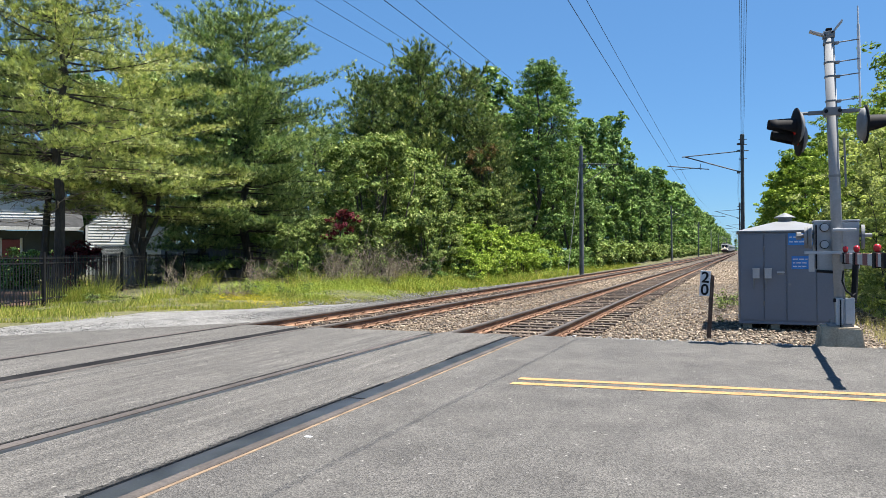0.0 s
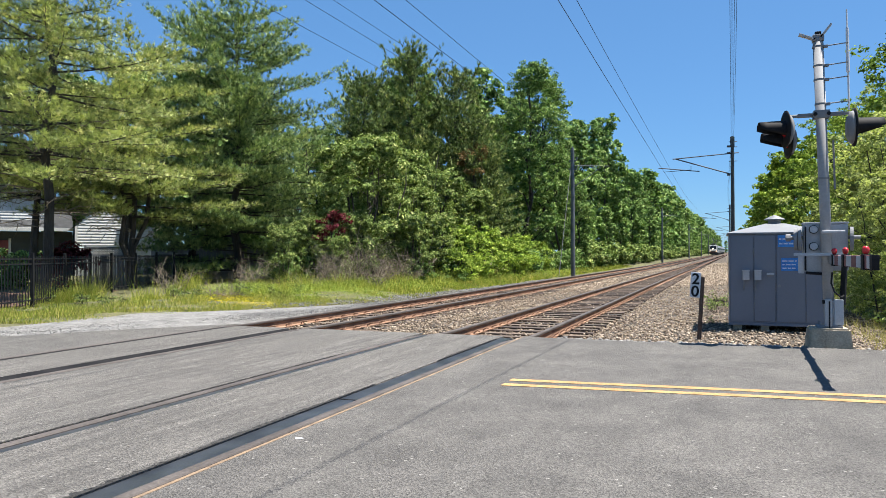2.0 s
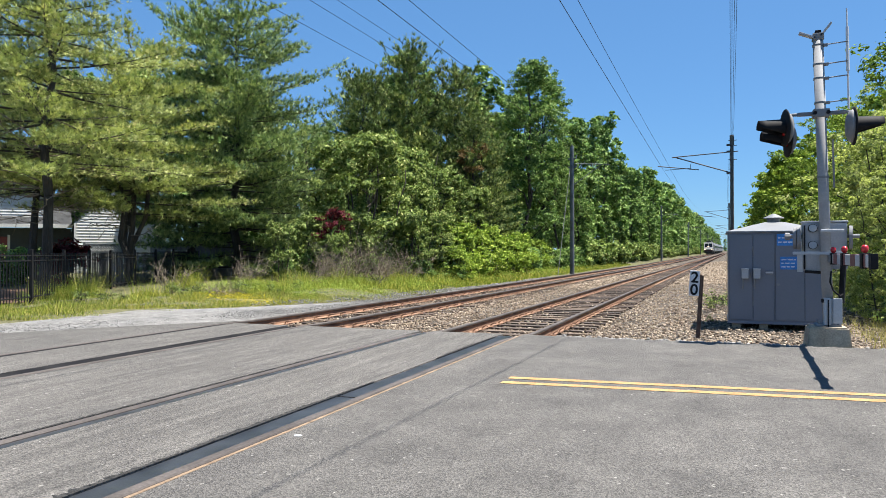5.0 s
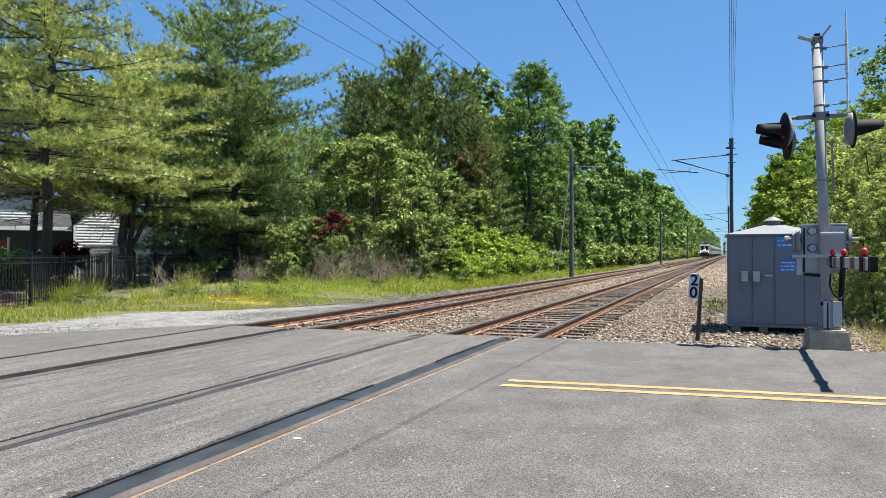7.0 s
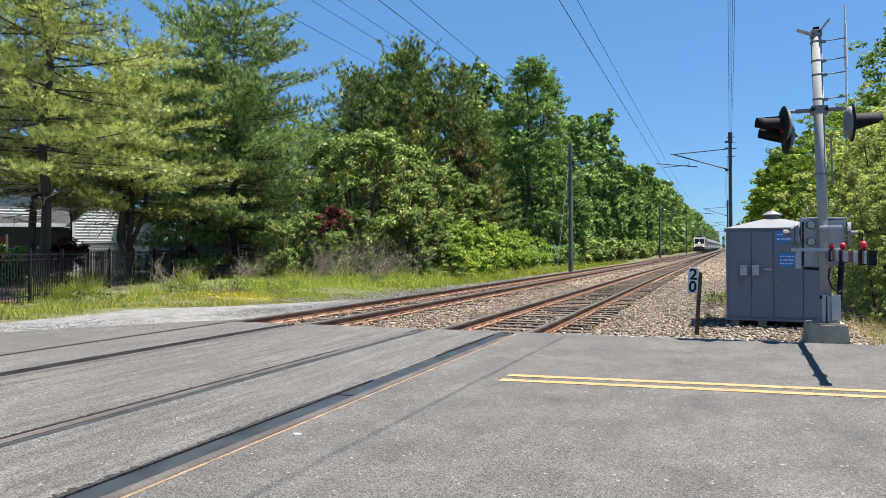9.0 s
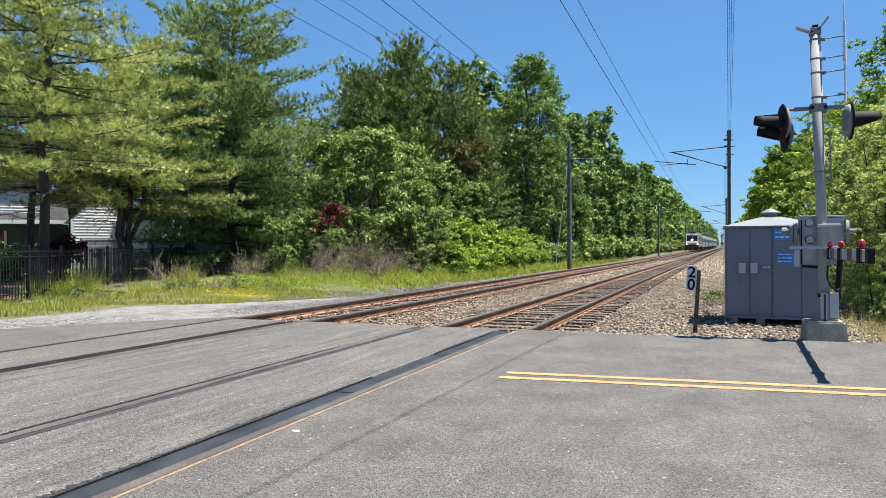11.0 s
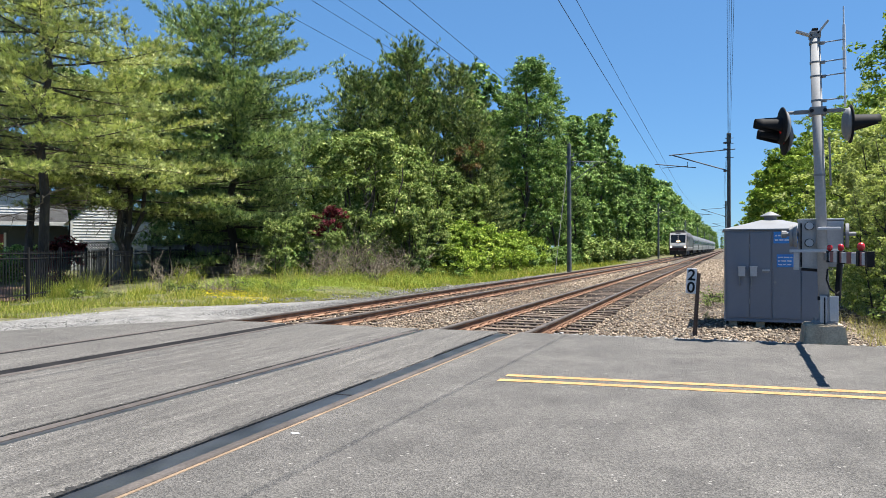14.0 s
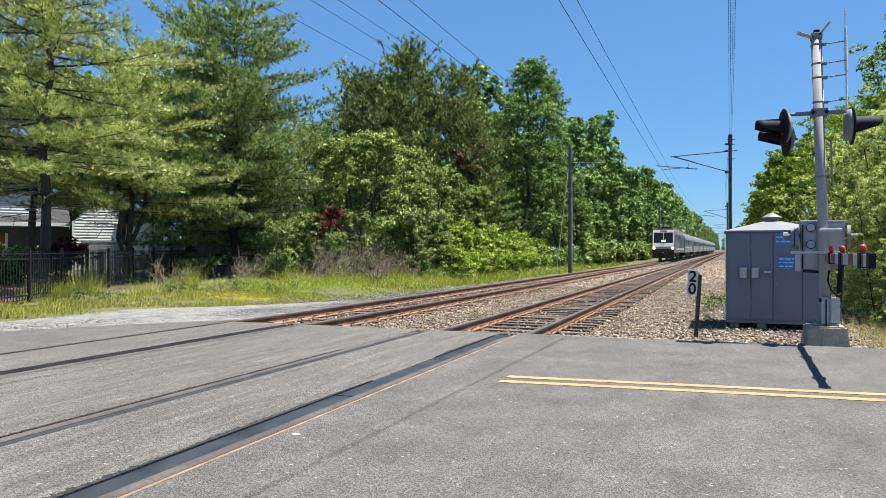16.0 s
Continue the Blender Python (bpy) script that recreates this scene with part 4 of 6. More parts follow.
while y < 330:
    again(far_low, -12.4 + shift(y) + rw.uniform(-0.5, 0.4), y, rw.uniform(0, 360), rw.uniform(0.8, 1.25))
    y += rw.uniform(3, 6) * (1 if y < 140 else 2)
put(leafy_tree("shrub", "purple-leaved shrub among green bushes", "shrub", 2.9, 0.6, 1.7, 900, 0.07, LEAF_PURPLE, 44, 14, 0.04, spread=0.5), -14.9, 26.0)
again(sumac, -15.9, 26.0, 100, 0.42)
again(sumac, -14.4, 25.6, 30, 0.3)
again(sumac, -14.6, 27.4, 200, 0.46)
again(sumac, -13.3, 30.6, 320, 0.42)
again(sumac, -12.7, 33.2, 80, 0.36)
again(sumac, -16.2, 24.4, 260, 0.36)
put(leafy_tree("shrub", "round dark red-leaved garden shrub", "shrub", 2.0, 0.95, 0.1, 5200, 0.055, LEAF_PURPLE, 45, 26, 0.04, spread=0.5), -23.6, 20.9, z=-0.25)

put(leafy_tree("young_tree", "young tree with dead brown foliage", "tree", 8.2, 1.1, 6.2, 900, 0.09, LEAF_BROWN, 46, 16, 0.06, spread=0.4), -15.0, 44.6)

# right-hand wood
right_a = put(leafy_tree("broadleaf_tree", "yellow-green broadleaf tree behind the equipment case", "tree", 8.6, 3.0, 0.4, 17000, 0.068, LEAF_BRIGHT, 51, 80, 0.14, "trees beside the case", spread=0.31, inner=1.4), 6.7, 38)
right_b = put(leafy_tree("broadleaf_tree", "green broadleaf tree beside the railway", "tree", 9.0, 3.2, 0.3, 17000, 0.068, LEAF_BRIGHT, 52, 80, 0.14, "trees beside the case", spread=0.31, inner=1.4), 8.6, 27)
again(right_b, 6.5, 33.5, 200, 0.8)
again(right_b, 6.0, 46, 60, 1.0)
again(right_b, 8.4, 28.5, 120, 1.3)
far_right = put(leafy_tree("broadleaf_tree", "distant bright broadleaf tree beside the railway", "tree", 9.5, 3.4, 0.2, 9000, 0.13, LEAF_BRIGHT, 54, 50, 0.14, "trees beside the case"), 5.9, 97)
for x, y, a, s in ((5.7, 53, 130, 0.95), (5.4, 61, 220, 0.95), (5.4, 71, 300, 0.95), (5.6, 84, 30, 0.93), (6.3, 109, 150, 0.95), (6.9, 122, 10, 0.95), (8.2, 145, 100, 1.0), (11, 175, 200, 1.0), (12.5, 215, 300, 1.1), (14, 270, 30, 1.2), (15.5, 340, 90, 1.2), (17, 420, 200, 1.3), (19.5, 520, 310, 1.3), (22.5, 640, 20, 1.4), (26, 780, 130, 1.4)):
    again(far_right, x, y, a, s)
again(right_a, 6.4, 42, 120, 0.95)
again(mid_a, -43.5, 39.8, 20, 0.8)
scrub = put(leafy_tree("shrub", "grey-green scrubby bush at the ballast's edge", "shrub", 4.2, 1.9, 0.0, 14000, 0.045, LEAF_GREY, 53, 64, 0.025, "scrub beside the case", stems=6, spread=0.4, inner=0.9), 3.7, 18.8)
again(scrub, 4.9, 23.5, 100, 0.95)
again(scrub, 3.7, 16.4, 200, 0.5)
again(scrub, 4.4, 21.5, 300, 1.0)
again(scrub, 4.9, 17.0, 30, 0.8)
again(scrub, 4.0, 14.6, 140, 0.42)
again(scrub, 5.2, 15.2, 250, 0.55)
again(scrub, 5.6, 20.0, 60, 1.05)
again(scrub, 3.3, 16.9, 330, 0.7)
again(scrub, 4.3, 20.2, 170, 1.15)
again(low, -21, 40, 10, 1.8)
again(low, -25.4, 20.2, 10, 0.9)
again(low, -23.6, 18.4, 80, 0.6)
again(low, -17.5, 33.4, 60, 1.4)
again(weed, 3.2, 15.4, 30, 1.6)
again(weed, 2.9, 14.3, 80, 1.2)
again(bright, 4.6, 27.0, 30, 0.8)
for x, y, z in ((-0.1, 17.8, 0.95), (0.1, 18.3, 0.8), (-0.25, 17.5, 0.6), (-0.2, 14.6, 0.35)):
    c = copy_thing(weed, pose(x, y, -0.12, 0, 0, x * 900))
    c.scale = (z, z, z)


def grass_field(name, n, sampler, h0, h1, material, label, seed, width=0.006):
    rng = np.random.default_rng(seed)
    p = sampler(rng, n)
    n = len(p)
    a = rng.random(n) * 6.283
    patch = np.sin(p[:, 0] * 2.1 + 1.3 * np.sin(p[:, 1] * 1.7)) * np.sin(p[:, 1] * 1.5 + 1.1 * np.sin(p[:, 0] * 1.9))
    h = rng.uniform(h0, h1, n) * np.where(rng.random(n) < 0.08, 1.6, 1) * (0.8 + 0.75 * patch)
    bend = rng.normal(0, 0.4, (n, 2)) * h[:, None]
    s = np.stack([np.cos(a), np.sin(a), 0 * a], 1) * (width * rng.uniform(0.7, 1.6, n))[:, None]
    tip = p + np.concatenate([bend, h[:, None]], 1)
    v = np.stack([p - s, p + s, tip], 1)
    tagged(raw(name, v.reshape(-1, 3), np.arange(3 * n).reshape(-1, 3), material), label, "grass", kind="stuff")


def on_ground(x, y, lift=-0.03):
    return np.stack([x, y, np.array([ground_height(a, b) for a, b in zip(x, y)]) + lift], 1)


def verge_near(rng, n):
    y = rng.uniform(7, 26, n)
    edge = np.interp(y, [7, 9.3, 12.2, 13.8, 17.5, 26], [-14.1, -11.4, -10.8, -10.7, -10.5, -10.1])
    x = edge - rng.random(n) ** 1.3 * 5
    return on_ground(x, y)


def verge_far(rng, n):
    y = 24 + 70 * rng.random(n) ** 1.4
    x = -10.5 - rng.random(n) ** 1.1 * 3.2 + np.array([shift(v) for v in y])
    return on_ground(x, y)


def verge_tall(rng, n):
    spots = np.array([(-15.7, 14.0, 0.36), (-16.6, 19.4, 0.3), (-15.6, 13.2, 0.25), (-14.4, 15.4, 0.25), (-13.4, 21.3, 0.8), (-13.0, 22.6, 0.7), (-14.6, 20.4, 0.4), (-13.6, 24.5, 0.8), (-12.6, 27.5, 0.7), (-12.4, 31.0, 0.7)])
    p = np.array([0.16, 0.04, 0.06, 0.04] + [0.7 / (len(spots) - 4)] * (len(spots) - 4))
    k = rng.choice(len(spots), n, p=p)
    s = spots[k]
    return on_ground(s[:, 0] + rng.normal(0, 1, n) * s[:, 2], s[:, 1] + rng.normal(0, 1, n) * s[:, 2])


def verge_right(rng, n):
    y = rng.uniform(11.5, 40, n)
    return on_ground(2.9 + rng.random(n) * 3.5, y)


def dry_mat(rng, n):
    y = rng.uniform(8, 26, n)
    edge = np.interp(y, [7, 9.3, 12.2, 13.8, 17.5, 26], [-14.1, -11.4, -10.7, -10.5, -10.3, -10.0])
    return on_ground(edge - rng.random(n) ** 1.4 * 3.0, y)


def dry_right(rng, n):
    y = rng.uniform(10.9, 16, n)
    p = on_ground(2.0 + rng.random(n) ** 0.7 * 1.8, y)
    p[:, 2] = -0.16
    return p


def blossom(rng, n):
    y = rng.normal(15.3, 0.5, n)
    x = -11.3 - (15.2 - y) * 0.3 + rng.normal(0, 0.5, n)
    p = on_ground(x, y)
    p[:, 2] += rng.uniform(0.1, 0.25, n)
    return p


grass_field("grass", 80000, verge_near, 0.03, 0.16, GRASS, "bright uneven roadside grass", 61, 0.008)
grass_field("grass", 36000, verge_far, 0.08, 0.4, GRASS, "long grass and weeds beside the ballast", 62, 0.013)
grass_field("grass", 26000, verge_tall, 0.15, 0.6, GRASS, "tall grass clumps on the verge", 63, 0.0045)
grass_field("grass", 14000, verge_right, 0.08, 0.4, GRASS, "weeds at the edge of the ballast", 64, 0.005)
grass_field("dry_grass", 60000, dry_mat, 0.02, 0.1, DRY_GRASS, "dry straw-coloured grass along the gravel", 65, 0.008)


grass_field("dry_grass", 2600, dry_right, 0.1, 0.34, DRY_GRASS, "dry straw-coloured weeds at the ballast's edge", 68, 0.004)


def herb_mounds(rng, n):
    """Low leafy herbs in uneven mounds along the verge."""
    k = 110
    my = 17.5 + 44 * rng.random(k) ** 1.4
    mx = np.interp(my, [13, 17.5, 26, 70], [-11.6, -10.6, -10.5, -10.8]) - rng.random(k) * 3.4 + np.array([shift(v) for v in my])
    mr = rng.uniform(0.25, 0.8, k)
    j = rng.choice(k, n, p=mr ** 2 / (mr ** 2).sum())
    d = rng.normal(0, 0.5, (n, 2)) * mr[j][:, None]
    p = on_ground(mx[j] + d[:, 0], my[j] + d[:, 1])
    top = np.maximum(0, 1 - (d ** 2).sum(1) / (mr[j] * 1.2) ** 2) * mr[j] * 0.6
    p[:, 2] += 0.03 + top * rng.random(n) ** 0.4
    return p


rngh = np.random.default_rng(67)
hp = herb_mounds(rngh, 42000)
tagged(leaf_mesh("ground_cover", hp, np.tile([0, 0, 1.0], (len(hp), 1)), 0.021, rngh, HERB, None, 0.42), "mounds of low yellow-green weeds on the verge", "weeds", kind="stuff")
rng0 = np.random.default_rng(66)
fp = blossom(rng0, 1000)
tagged(leaf_mesh("wildflowers", fp, np.tile([0, 0, 1.0], (len(fp), 1)), 0.013, rng0, FLOWER, None, 0.9), "small yellow wildflowers in the verge", "flowers", kind="stuff")

# ---- crossing signal, equipment case, milepost ----
def build_case():
    case = thing("equipment_case", "grey metal railway equipment case on low feet", "equipment case", pose(0.14, 13.7, -0.1))
    W, D, H = 1.56, 1.5, 1.68
    bm = box(bm_new(), 0, W, 0, D, 0.12, H, 0.012)
    body = part("body", bm, CASE_PAINT, case)
    # door leaves and seams, proud of the front
    doors = ((0.03, 0.39), (0.405, 0.735), (0.76, 1.2), (1.215, W - 0.03))
    for x0, x1 in doors:
        part("door_panel", box(bm_new(), x0, x1, -0.018, 0.004, 0.16, H - 0.04, 0.006), CASE_PAINT, case)
    part("base_rail", box(bm_new(), -0.01, W + 0.01, -0.03, D + 0.01, 0.09, 0.13, 0.004), CASE_PAINT, case)
    for x in (0.06, 0.5, W - 0.24):
        for yy in (0.02, D - 0.2):
            part("foot", box(bm_new(), x, x + 0.14, yy, yy + 0.18, 0.0, 0.1, 0.006), CONCRETE, case)
    # hipped roof with overhang, and a vent cap
    bm = bm_new()
    o = 0.035
    low = [bm.verts.new(c) for c in ((-o, -o, H), (W + o, -o, H), (W + o, D + o, H), (-o, D + o, H))]
    mid = [bm.verts.new((v.co.x, v.co.y, H + 0.025)) for v in low]
    cap = [bm.verts.new(c) for c in ((W / 2 - 0.16, D / 2 - 0.14, H + 0.2), (W / 2 + 0.16, D / 2 - 0.14, H + 0.2), (W / 2 + 0.16, D / 2 + 0.14, H + 0.2), (W / 2 - 0.16, D / 2 + 0.14, H + 0.2))]
    for a, b in ((low, mid), (mid, cap)):
        for i in range(4):
            bm.faces.new((a[i], a[(i + 1) % 4], b[(i + 1) % 4], b[i]))
    bm.faces.new(cap)
    bm.faces.new(low[::-1])
    roof = part("roof", bm, ALU_ROOF, case, "pale aluminium hipped roof")
    bm = bm_new()
    rod(bm, (W / 2, D / 2, H + 0.18), (W / 2, D / 2, H + 0.29), 0.11, sides=18)
    part("vent_neck", bm, GALV, roof)
    part("vent_cap", lathe(bm_new(), [(0.175, H + 0.27), (0.175, H + 0.282), (0.04, H + 0.35), (0.0, H + 0.36)], 18, Matrix.Translation((W / 2, D / 2, 0))), ALU_ROOF, roof)
    # meter boxes, latch, hinge
    for x in (0.215, 0.405):
        b = part("switch_box", box(bm_new(), x, x + 0.11, -0.1, -0.018, 0.88, 1.045, 0.008), PALE_STEEL, case, "small pale metal box")
        part("lid", box(bm_new(), x - 0.006, x + 0.116, -0.112, -0.02, 1.035, 1.055, 0.004), PALE_STEEL, b)
        part("conduit", rod(bm_new(), (x + 0.02, -0.05, 0.7), (x + 0.02, -0.05, 0.89), 0.012, sides=8), GALV, b)
    h = part("handle", box(bm_new(), 0.6, 0.72, -0.05, -0.03, 0.97, 1.0, 0.006), PALE_STEEL, case, "steel lever handle")
    part("latch_plate", box(bm_new(), 0.61, 0.71, -0.032, -0.016, 0.945, 1.015, 0.004), GALV, h)
    part("hasp", rod(bm_new(), (0.8, -0.02, 0.78), (0.8, -0.05, 0.78), 0.025, sides=10), GALV, case)
    for z in (0.4, 1.35):
        part("hinge", rod(bm_new(), (0.398, -0.022, z), (0.398, -0.022, z + 0.09), 0.011, sides=8), GALV, case)

    def notice(x0, x1, z0, z1, lines, seed):
        s = part("notice", box(bm_new(), x0, x1, -0.026, -0.019, z0, z1, 0.002), BLUE, case, "blue notice with white lettering")
        r = random.Random(seed)
        step = (z1 - z0) / (lines + 0.6)
        for i in range(lines):
            x, z = x0 + 0.02, z1 - (i + 0.85) * step
            while x < x1 - 0.05:
                w = min(r.uniform(0.03, 0.08), x1 - 0.015 - x)
                part("text_bar", box(bm_new(), x, x + w, -0.029, -0.0255, z - step * 0.16, z + step * 0.16), WHITE, s)
                x += w + 0.018
    notice(0.78, 1.2, 1.45, 1.65, 2, 1)
    notice(0.83, 1.1, 1.04, 1.26, 3, 2)
    return case


def arm_piece(d0, d1, half, tall):
    """A length of the gate arm, from d0 to d1 metres out from its pivot."""
    bm = box(bm_new(), -half, half, -d1, -d0, 1.145 - tall, 1.145 + tall, 0.005)
    bmesh.ops.transform(bm, matrix=Matrix(((1, 0.03, 0, 0.05), (0, 1, 0, -0.2), (0, 0, 1, 0), (0, 0, 0, 1))), verts=bm.verts)
    return bm


def build_signal():
    mast_x, mast_y = 1.345, 10.95
    sig = thing("crossing_signal", "grey steel crossing signal mast with lowered gate arm", "crossing signal", pose(mast_x, mast_y, 0))
    bm = bm_new()
    lo, hi = 0.3, 0.235
    a = [bm.verts.new(c) for c in ((-lo, -lo, -0.3), (lo, -lo, -0.3), (lo, lo, -0.3), (-lo, lo, -0.3))]
    b = [bm.verts.new(c) for c in ((-hi, -hi, 0.24), (hi, -hi, 0.24), (hi, hi, 0.24), (-hi, hi, 0.24))]
    for i in range(4):
        bm.faces.new((a[i], a[(i + 1) % 4], b[(i + 1) % 4], b[i]))
    bm.faces.new(b)
    bmesh.ops.bevel(bm, geom=bm.edges[:], offset=0.02, segments=2, affect="EDGES")
    part("footing", bm, CONCRETE, sig, "weathered tapered concrete footing")
    mast = part("mast", rod(bm_new(), (0.02, 0, 0.24), (-0.095, 0, 4.12), 0.068, 0.066, 20), LIT_MAST_GREY, sig, smooth=True)
    def at(z):
        return 0.02 - 0.115 * (z - 0.33) / 3.75
    # foot flange and bolts
    part("flange", box(bm_new(), -0.14, 0.16, -0.14, 0.14, 0.24, 0.27, 0.006), GALV, sig)
    for sx in (-0.1, 0.12):
        for sy in (-0.1, 0.1):
            part("bolt", rod(bm_new(), (sx, sy, 0.26), (sx, sy, 0.32), 0.016, sides=6), GALV, sig)
    # top clamp with two angled wings
    top = part("top_cap", box(bm_new(), -0.165, -0.025, -0.07, 0.07, 4.1, 4.19, 0.01), GALV, sig)
    for s in (-1, 1):
        bm = box(bm_new(), 0.02, 0.24, -0.05, 0.05, -0.012, 0.012, 0.004)
        bmesh.ops.transform(bm, matrix=pose(-0.085, -0.02, 4.13, 0, -52, 0) if s > 0 else pose(-0.11, -0.02, 4.12, 0, -24, 180), verts=bm.verts)
        part("wing", bm, PALE_STEEL, top, "pale angled metal wing")
    part("cap_block", box(bm_new(), -0.135, -0.06, -0.06, 0.02, 4.18, 4.23, 0.008), BLACK, top)
    # antenna on four stand-off brackets
    ant = part("antenna", rod(bm_new(), (0.27, 0, 3.15), (0.25, 0, 4.5), 0.013, 0.009, 10), WHITE, sig, "slim white whip antenna")
    part("antenna_sleeve", rod(bm_new(), (0.262, 0, 3.66), (0.255, 0, 4.25), 0.022, 0.018, 10), WHITE, ant)
    for z in (4.03, 3.77, 3.58, 3.25):
        x = at(z)
        bm = rod(bm_new(), (x + 0.06, -0.02, z), (0.262, -0.02, z + 0.02), 0.008, sides=6)
        br = part("antenna_bracket", bm, GALV, sig)
        part("band_clamp", rod(bm_new(), (x, 0, z - 0.013), (x, 0, z + 0.013), 0.073, sides=16), GALV, br)
        part("clamp_bolt", box(bm_new(), x + 0.06, x + 0.115, -0.045, 0.005, z - 0.022, z + 0.014, 0.005), GALV, br)
    # crossarm and two lamp heads
    z = 3.08
    x0 = at(z)
    cross = part("crossarm", rod(bm_new(), (x0 - 0.36, 0, z + 0.03), (x0 + 0.36, 0, z + 0.03), 0.022, sides=10), GALV, sig)
    part("crossarm_clamp", box(bm_new(), x0 - 0.1, x0 + 0.1, -0.1, 0.08, z - 0.03, z + 0.08, 0.012), GALV, cross)
    for s in (-1, 1):
        part("crossarm_casting", box(bm_new(), x0 + s * 0.2 - 0.09, x0 + s * 0.2 + 0.09, -0.03, 0.03, z + 0.004, z + 0.056, 0.012), GALV, cross)
        part("bolt", rod(bm_new(), (x0 + s * 0.08, -0.125, z + 0.025), (x0 + s * 0.08, -0.09, z + 0.025), 0.025, sides=8), BLACK, cross)

    def head(px, py, pz, turn, parent, lens):
        """A round flashing-light unit; its face looks along local -y."""
        m = pose(px, py, pz, 0, 0, turn)
        def made(bm, name, mat, par, label=""):
            bmesh.ops.transform(bm, matrix=m, verts=bm.verts)
            return part(name, bm, mat, par, label, True)
        face = Matrix.Rotation(radians(90), 4, "X")
        disc = made(lathe(bm_new(), [(0.0, 0.0), (0.2, 0.0), (0.255, 0.012), (0.255, 0.022), (0.2, 0.03), (0.0, 0.03)], 28, face), "background_disc", BLACK, parent, "round black background disc")
        made(lathe(bm_new(), [(0.22, -0.0), (0.2, -0.035), (0.14, -0.065), (0.05, -0.08), (0.0, -0.082)], 24, face), "housing", GALV, disc, "rounded grey lamp housing")
        made(lathe(bm_new(), [(0.108, 0.03), (0.1, 0.04), (0.05, 0.055), (0.0, 0.058)], 24, face), "lens", lens, disc, "unlit red lens")
        bm = bm_new()
        rings = []
        for k in range(5):
            d = 0.03 + 0.33 * k / 4
            half = radians(138 - 12 * k)
            rr = 0.125 - 0.004 * k
            ring = []
            for q in range(17):
                a = radians(90) - half + 2 * half * q / 16
                ring.append((rr * math.cos(a), -d, rr * math.sin(a)))
            rings.append(ring)
        outer = [[bm.verts.new(c) for c in ring] for ring in rings]
        inner = [[bm.verts.new((c[0] * 0.95, c[1], c[2] * 0.95)) for c in ring] for ring in rings]
        for a, b in zip(outer, outer[1:]):
            for i in range(16):
                bm.faces.new((a[i], a[i + 1], b[i + 1], b[i]))
        for a, b in zip(inner, inner[1:]):
            for i in range(16):
                bm.faces.new((a[i + 1], a[i], b[i], b[i + 1]))
        for i in range(16):
            bm.faces.new((outer[-1][i], outer[-1][i + 1], inner[-1][i + 1], inner[-1][i]))
        for k in range(4):
            bm.faces.new((outer[k][0], outer[k + 1][0], inner[k + 1][0], inner[k][0]))
            bm.faces.new((outer[k][16], inner[k][16], inner[k + 1][16], outer[k + 1][16]))
        made(bm, "visor", BLACK, disc, "black sheet-metal visor hood")
        return disc
    # local -y turned to look along the road, one each way
    head(x0 - 0.43, -0.1, 2.92, -79, cross, RED_LENS)
    head(x0 - 0.38, 0.1, 2.8, -81, cross, RED_LENS)
    head(x0 + 0.36, -0.1, 2.9, 92, cross, RED_LENS)
    # gate mechanism behind the mast: two housings, counterweight plates, channel
    mech = part("gate_mechanism", box(bm_new(), -0.28, -0.02, 0.08, 0.3, 0.98, 1.64, 0.012), PALE_STEEL, sig, "pale grey gate mechanism housing")
    part("housing_cover", box(bm_new(), 0.04, 0.26, 0.08, 0.28, 1.0, 1.63, 0.012), PALE_STEEL, mech)
    part("housing_lid", box(bm_new(), -0.29, 0.27, 0.07, 0.31, 1.635, 1.66, 0.006), PALE_STEEL, mech)
    for zz in (1.56, 1.33):
        port = part("port", rod(bm_new(), (-0.16, 0.035, zz), (-0.16, 0.085, zz), 0.058, 0.058, 18), BLACK, mech, "round bolted cover")
        part("port_cover", rod(bm_new(), (-0.16, 0.02, zz), (-0.16, 0.04, zz), 0.05, 0.05, 18), PALE_STEEL, port, "pale round cover plate")
    part("inner_seam", box(bm_new(), -0.268, -0.25, 0.06, 0.085, 1.0, 1.6), BLACK, mech)
    part("foot_bar", rod(bm_new(), (-0.26, 0.05, 0.97), (0.02, 0.05, 0.95), 0.02, sides=8), BLACK, mech)
    for xx, rr in ((-0.33, 0.16), (-0.38, 0.15), (0.3, 0.16)):
        part("counterweight_disc", rod(bm_new(), (xx - 0.02, 0.075, 1.43), (xx + 0.02, 0.07, 1.43), rr, sides=28), GALV, mech, "thick grey counterweight plate")
    part("pivot_shaft", rod(bm_new(), (-0.5, 0.18, 1.45), (0.42, 0.18, 1.45), 0.028, sides=12), GALV, mech)
    part("pivot_nut", rod(bm_new(), (-0.5, 0.1, 1.45), (-0.44, 0.1, 1.45), 0.05, sides=8), GALV, mech)
    part("mast_clamp", box(bm_new(), -0.08, 0.2, -0.1, -0.06, 1.5, 1.54, 0.012), PALE_STEEL, mech)
    part("cross_channel", box(bm_new(), -0.42, 0.17, -0.13, -0.08, 1.2, 1.24, 0.006), PALE_STEEL, mech)
    part("side_plate", box(bm_new(), -0.35, -0.28, 0.06, 0.12, 0.96, 1.2, 0.008), PALE_STEEL, mech)
    # cables and junction box
    bm = bm_new()
    pts = [(0.04, -0.12, 0.98), (0.02, -0.16, 0.84), (0.06, -0.17, 0.72), (0.14, -0.15, 0.65), (0.18, -0.12, 0.68), (0.19, -0.1, 0.9)]
    for p, q in zip(pts, pts[1:]):
        rod(bm, p, q, 0.011, sides=6)
    part("cable", bm, BLACK, sig, "black looping cable")
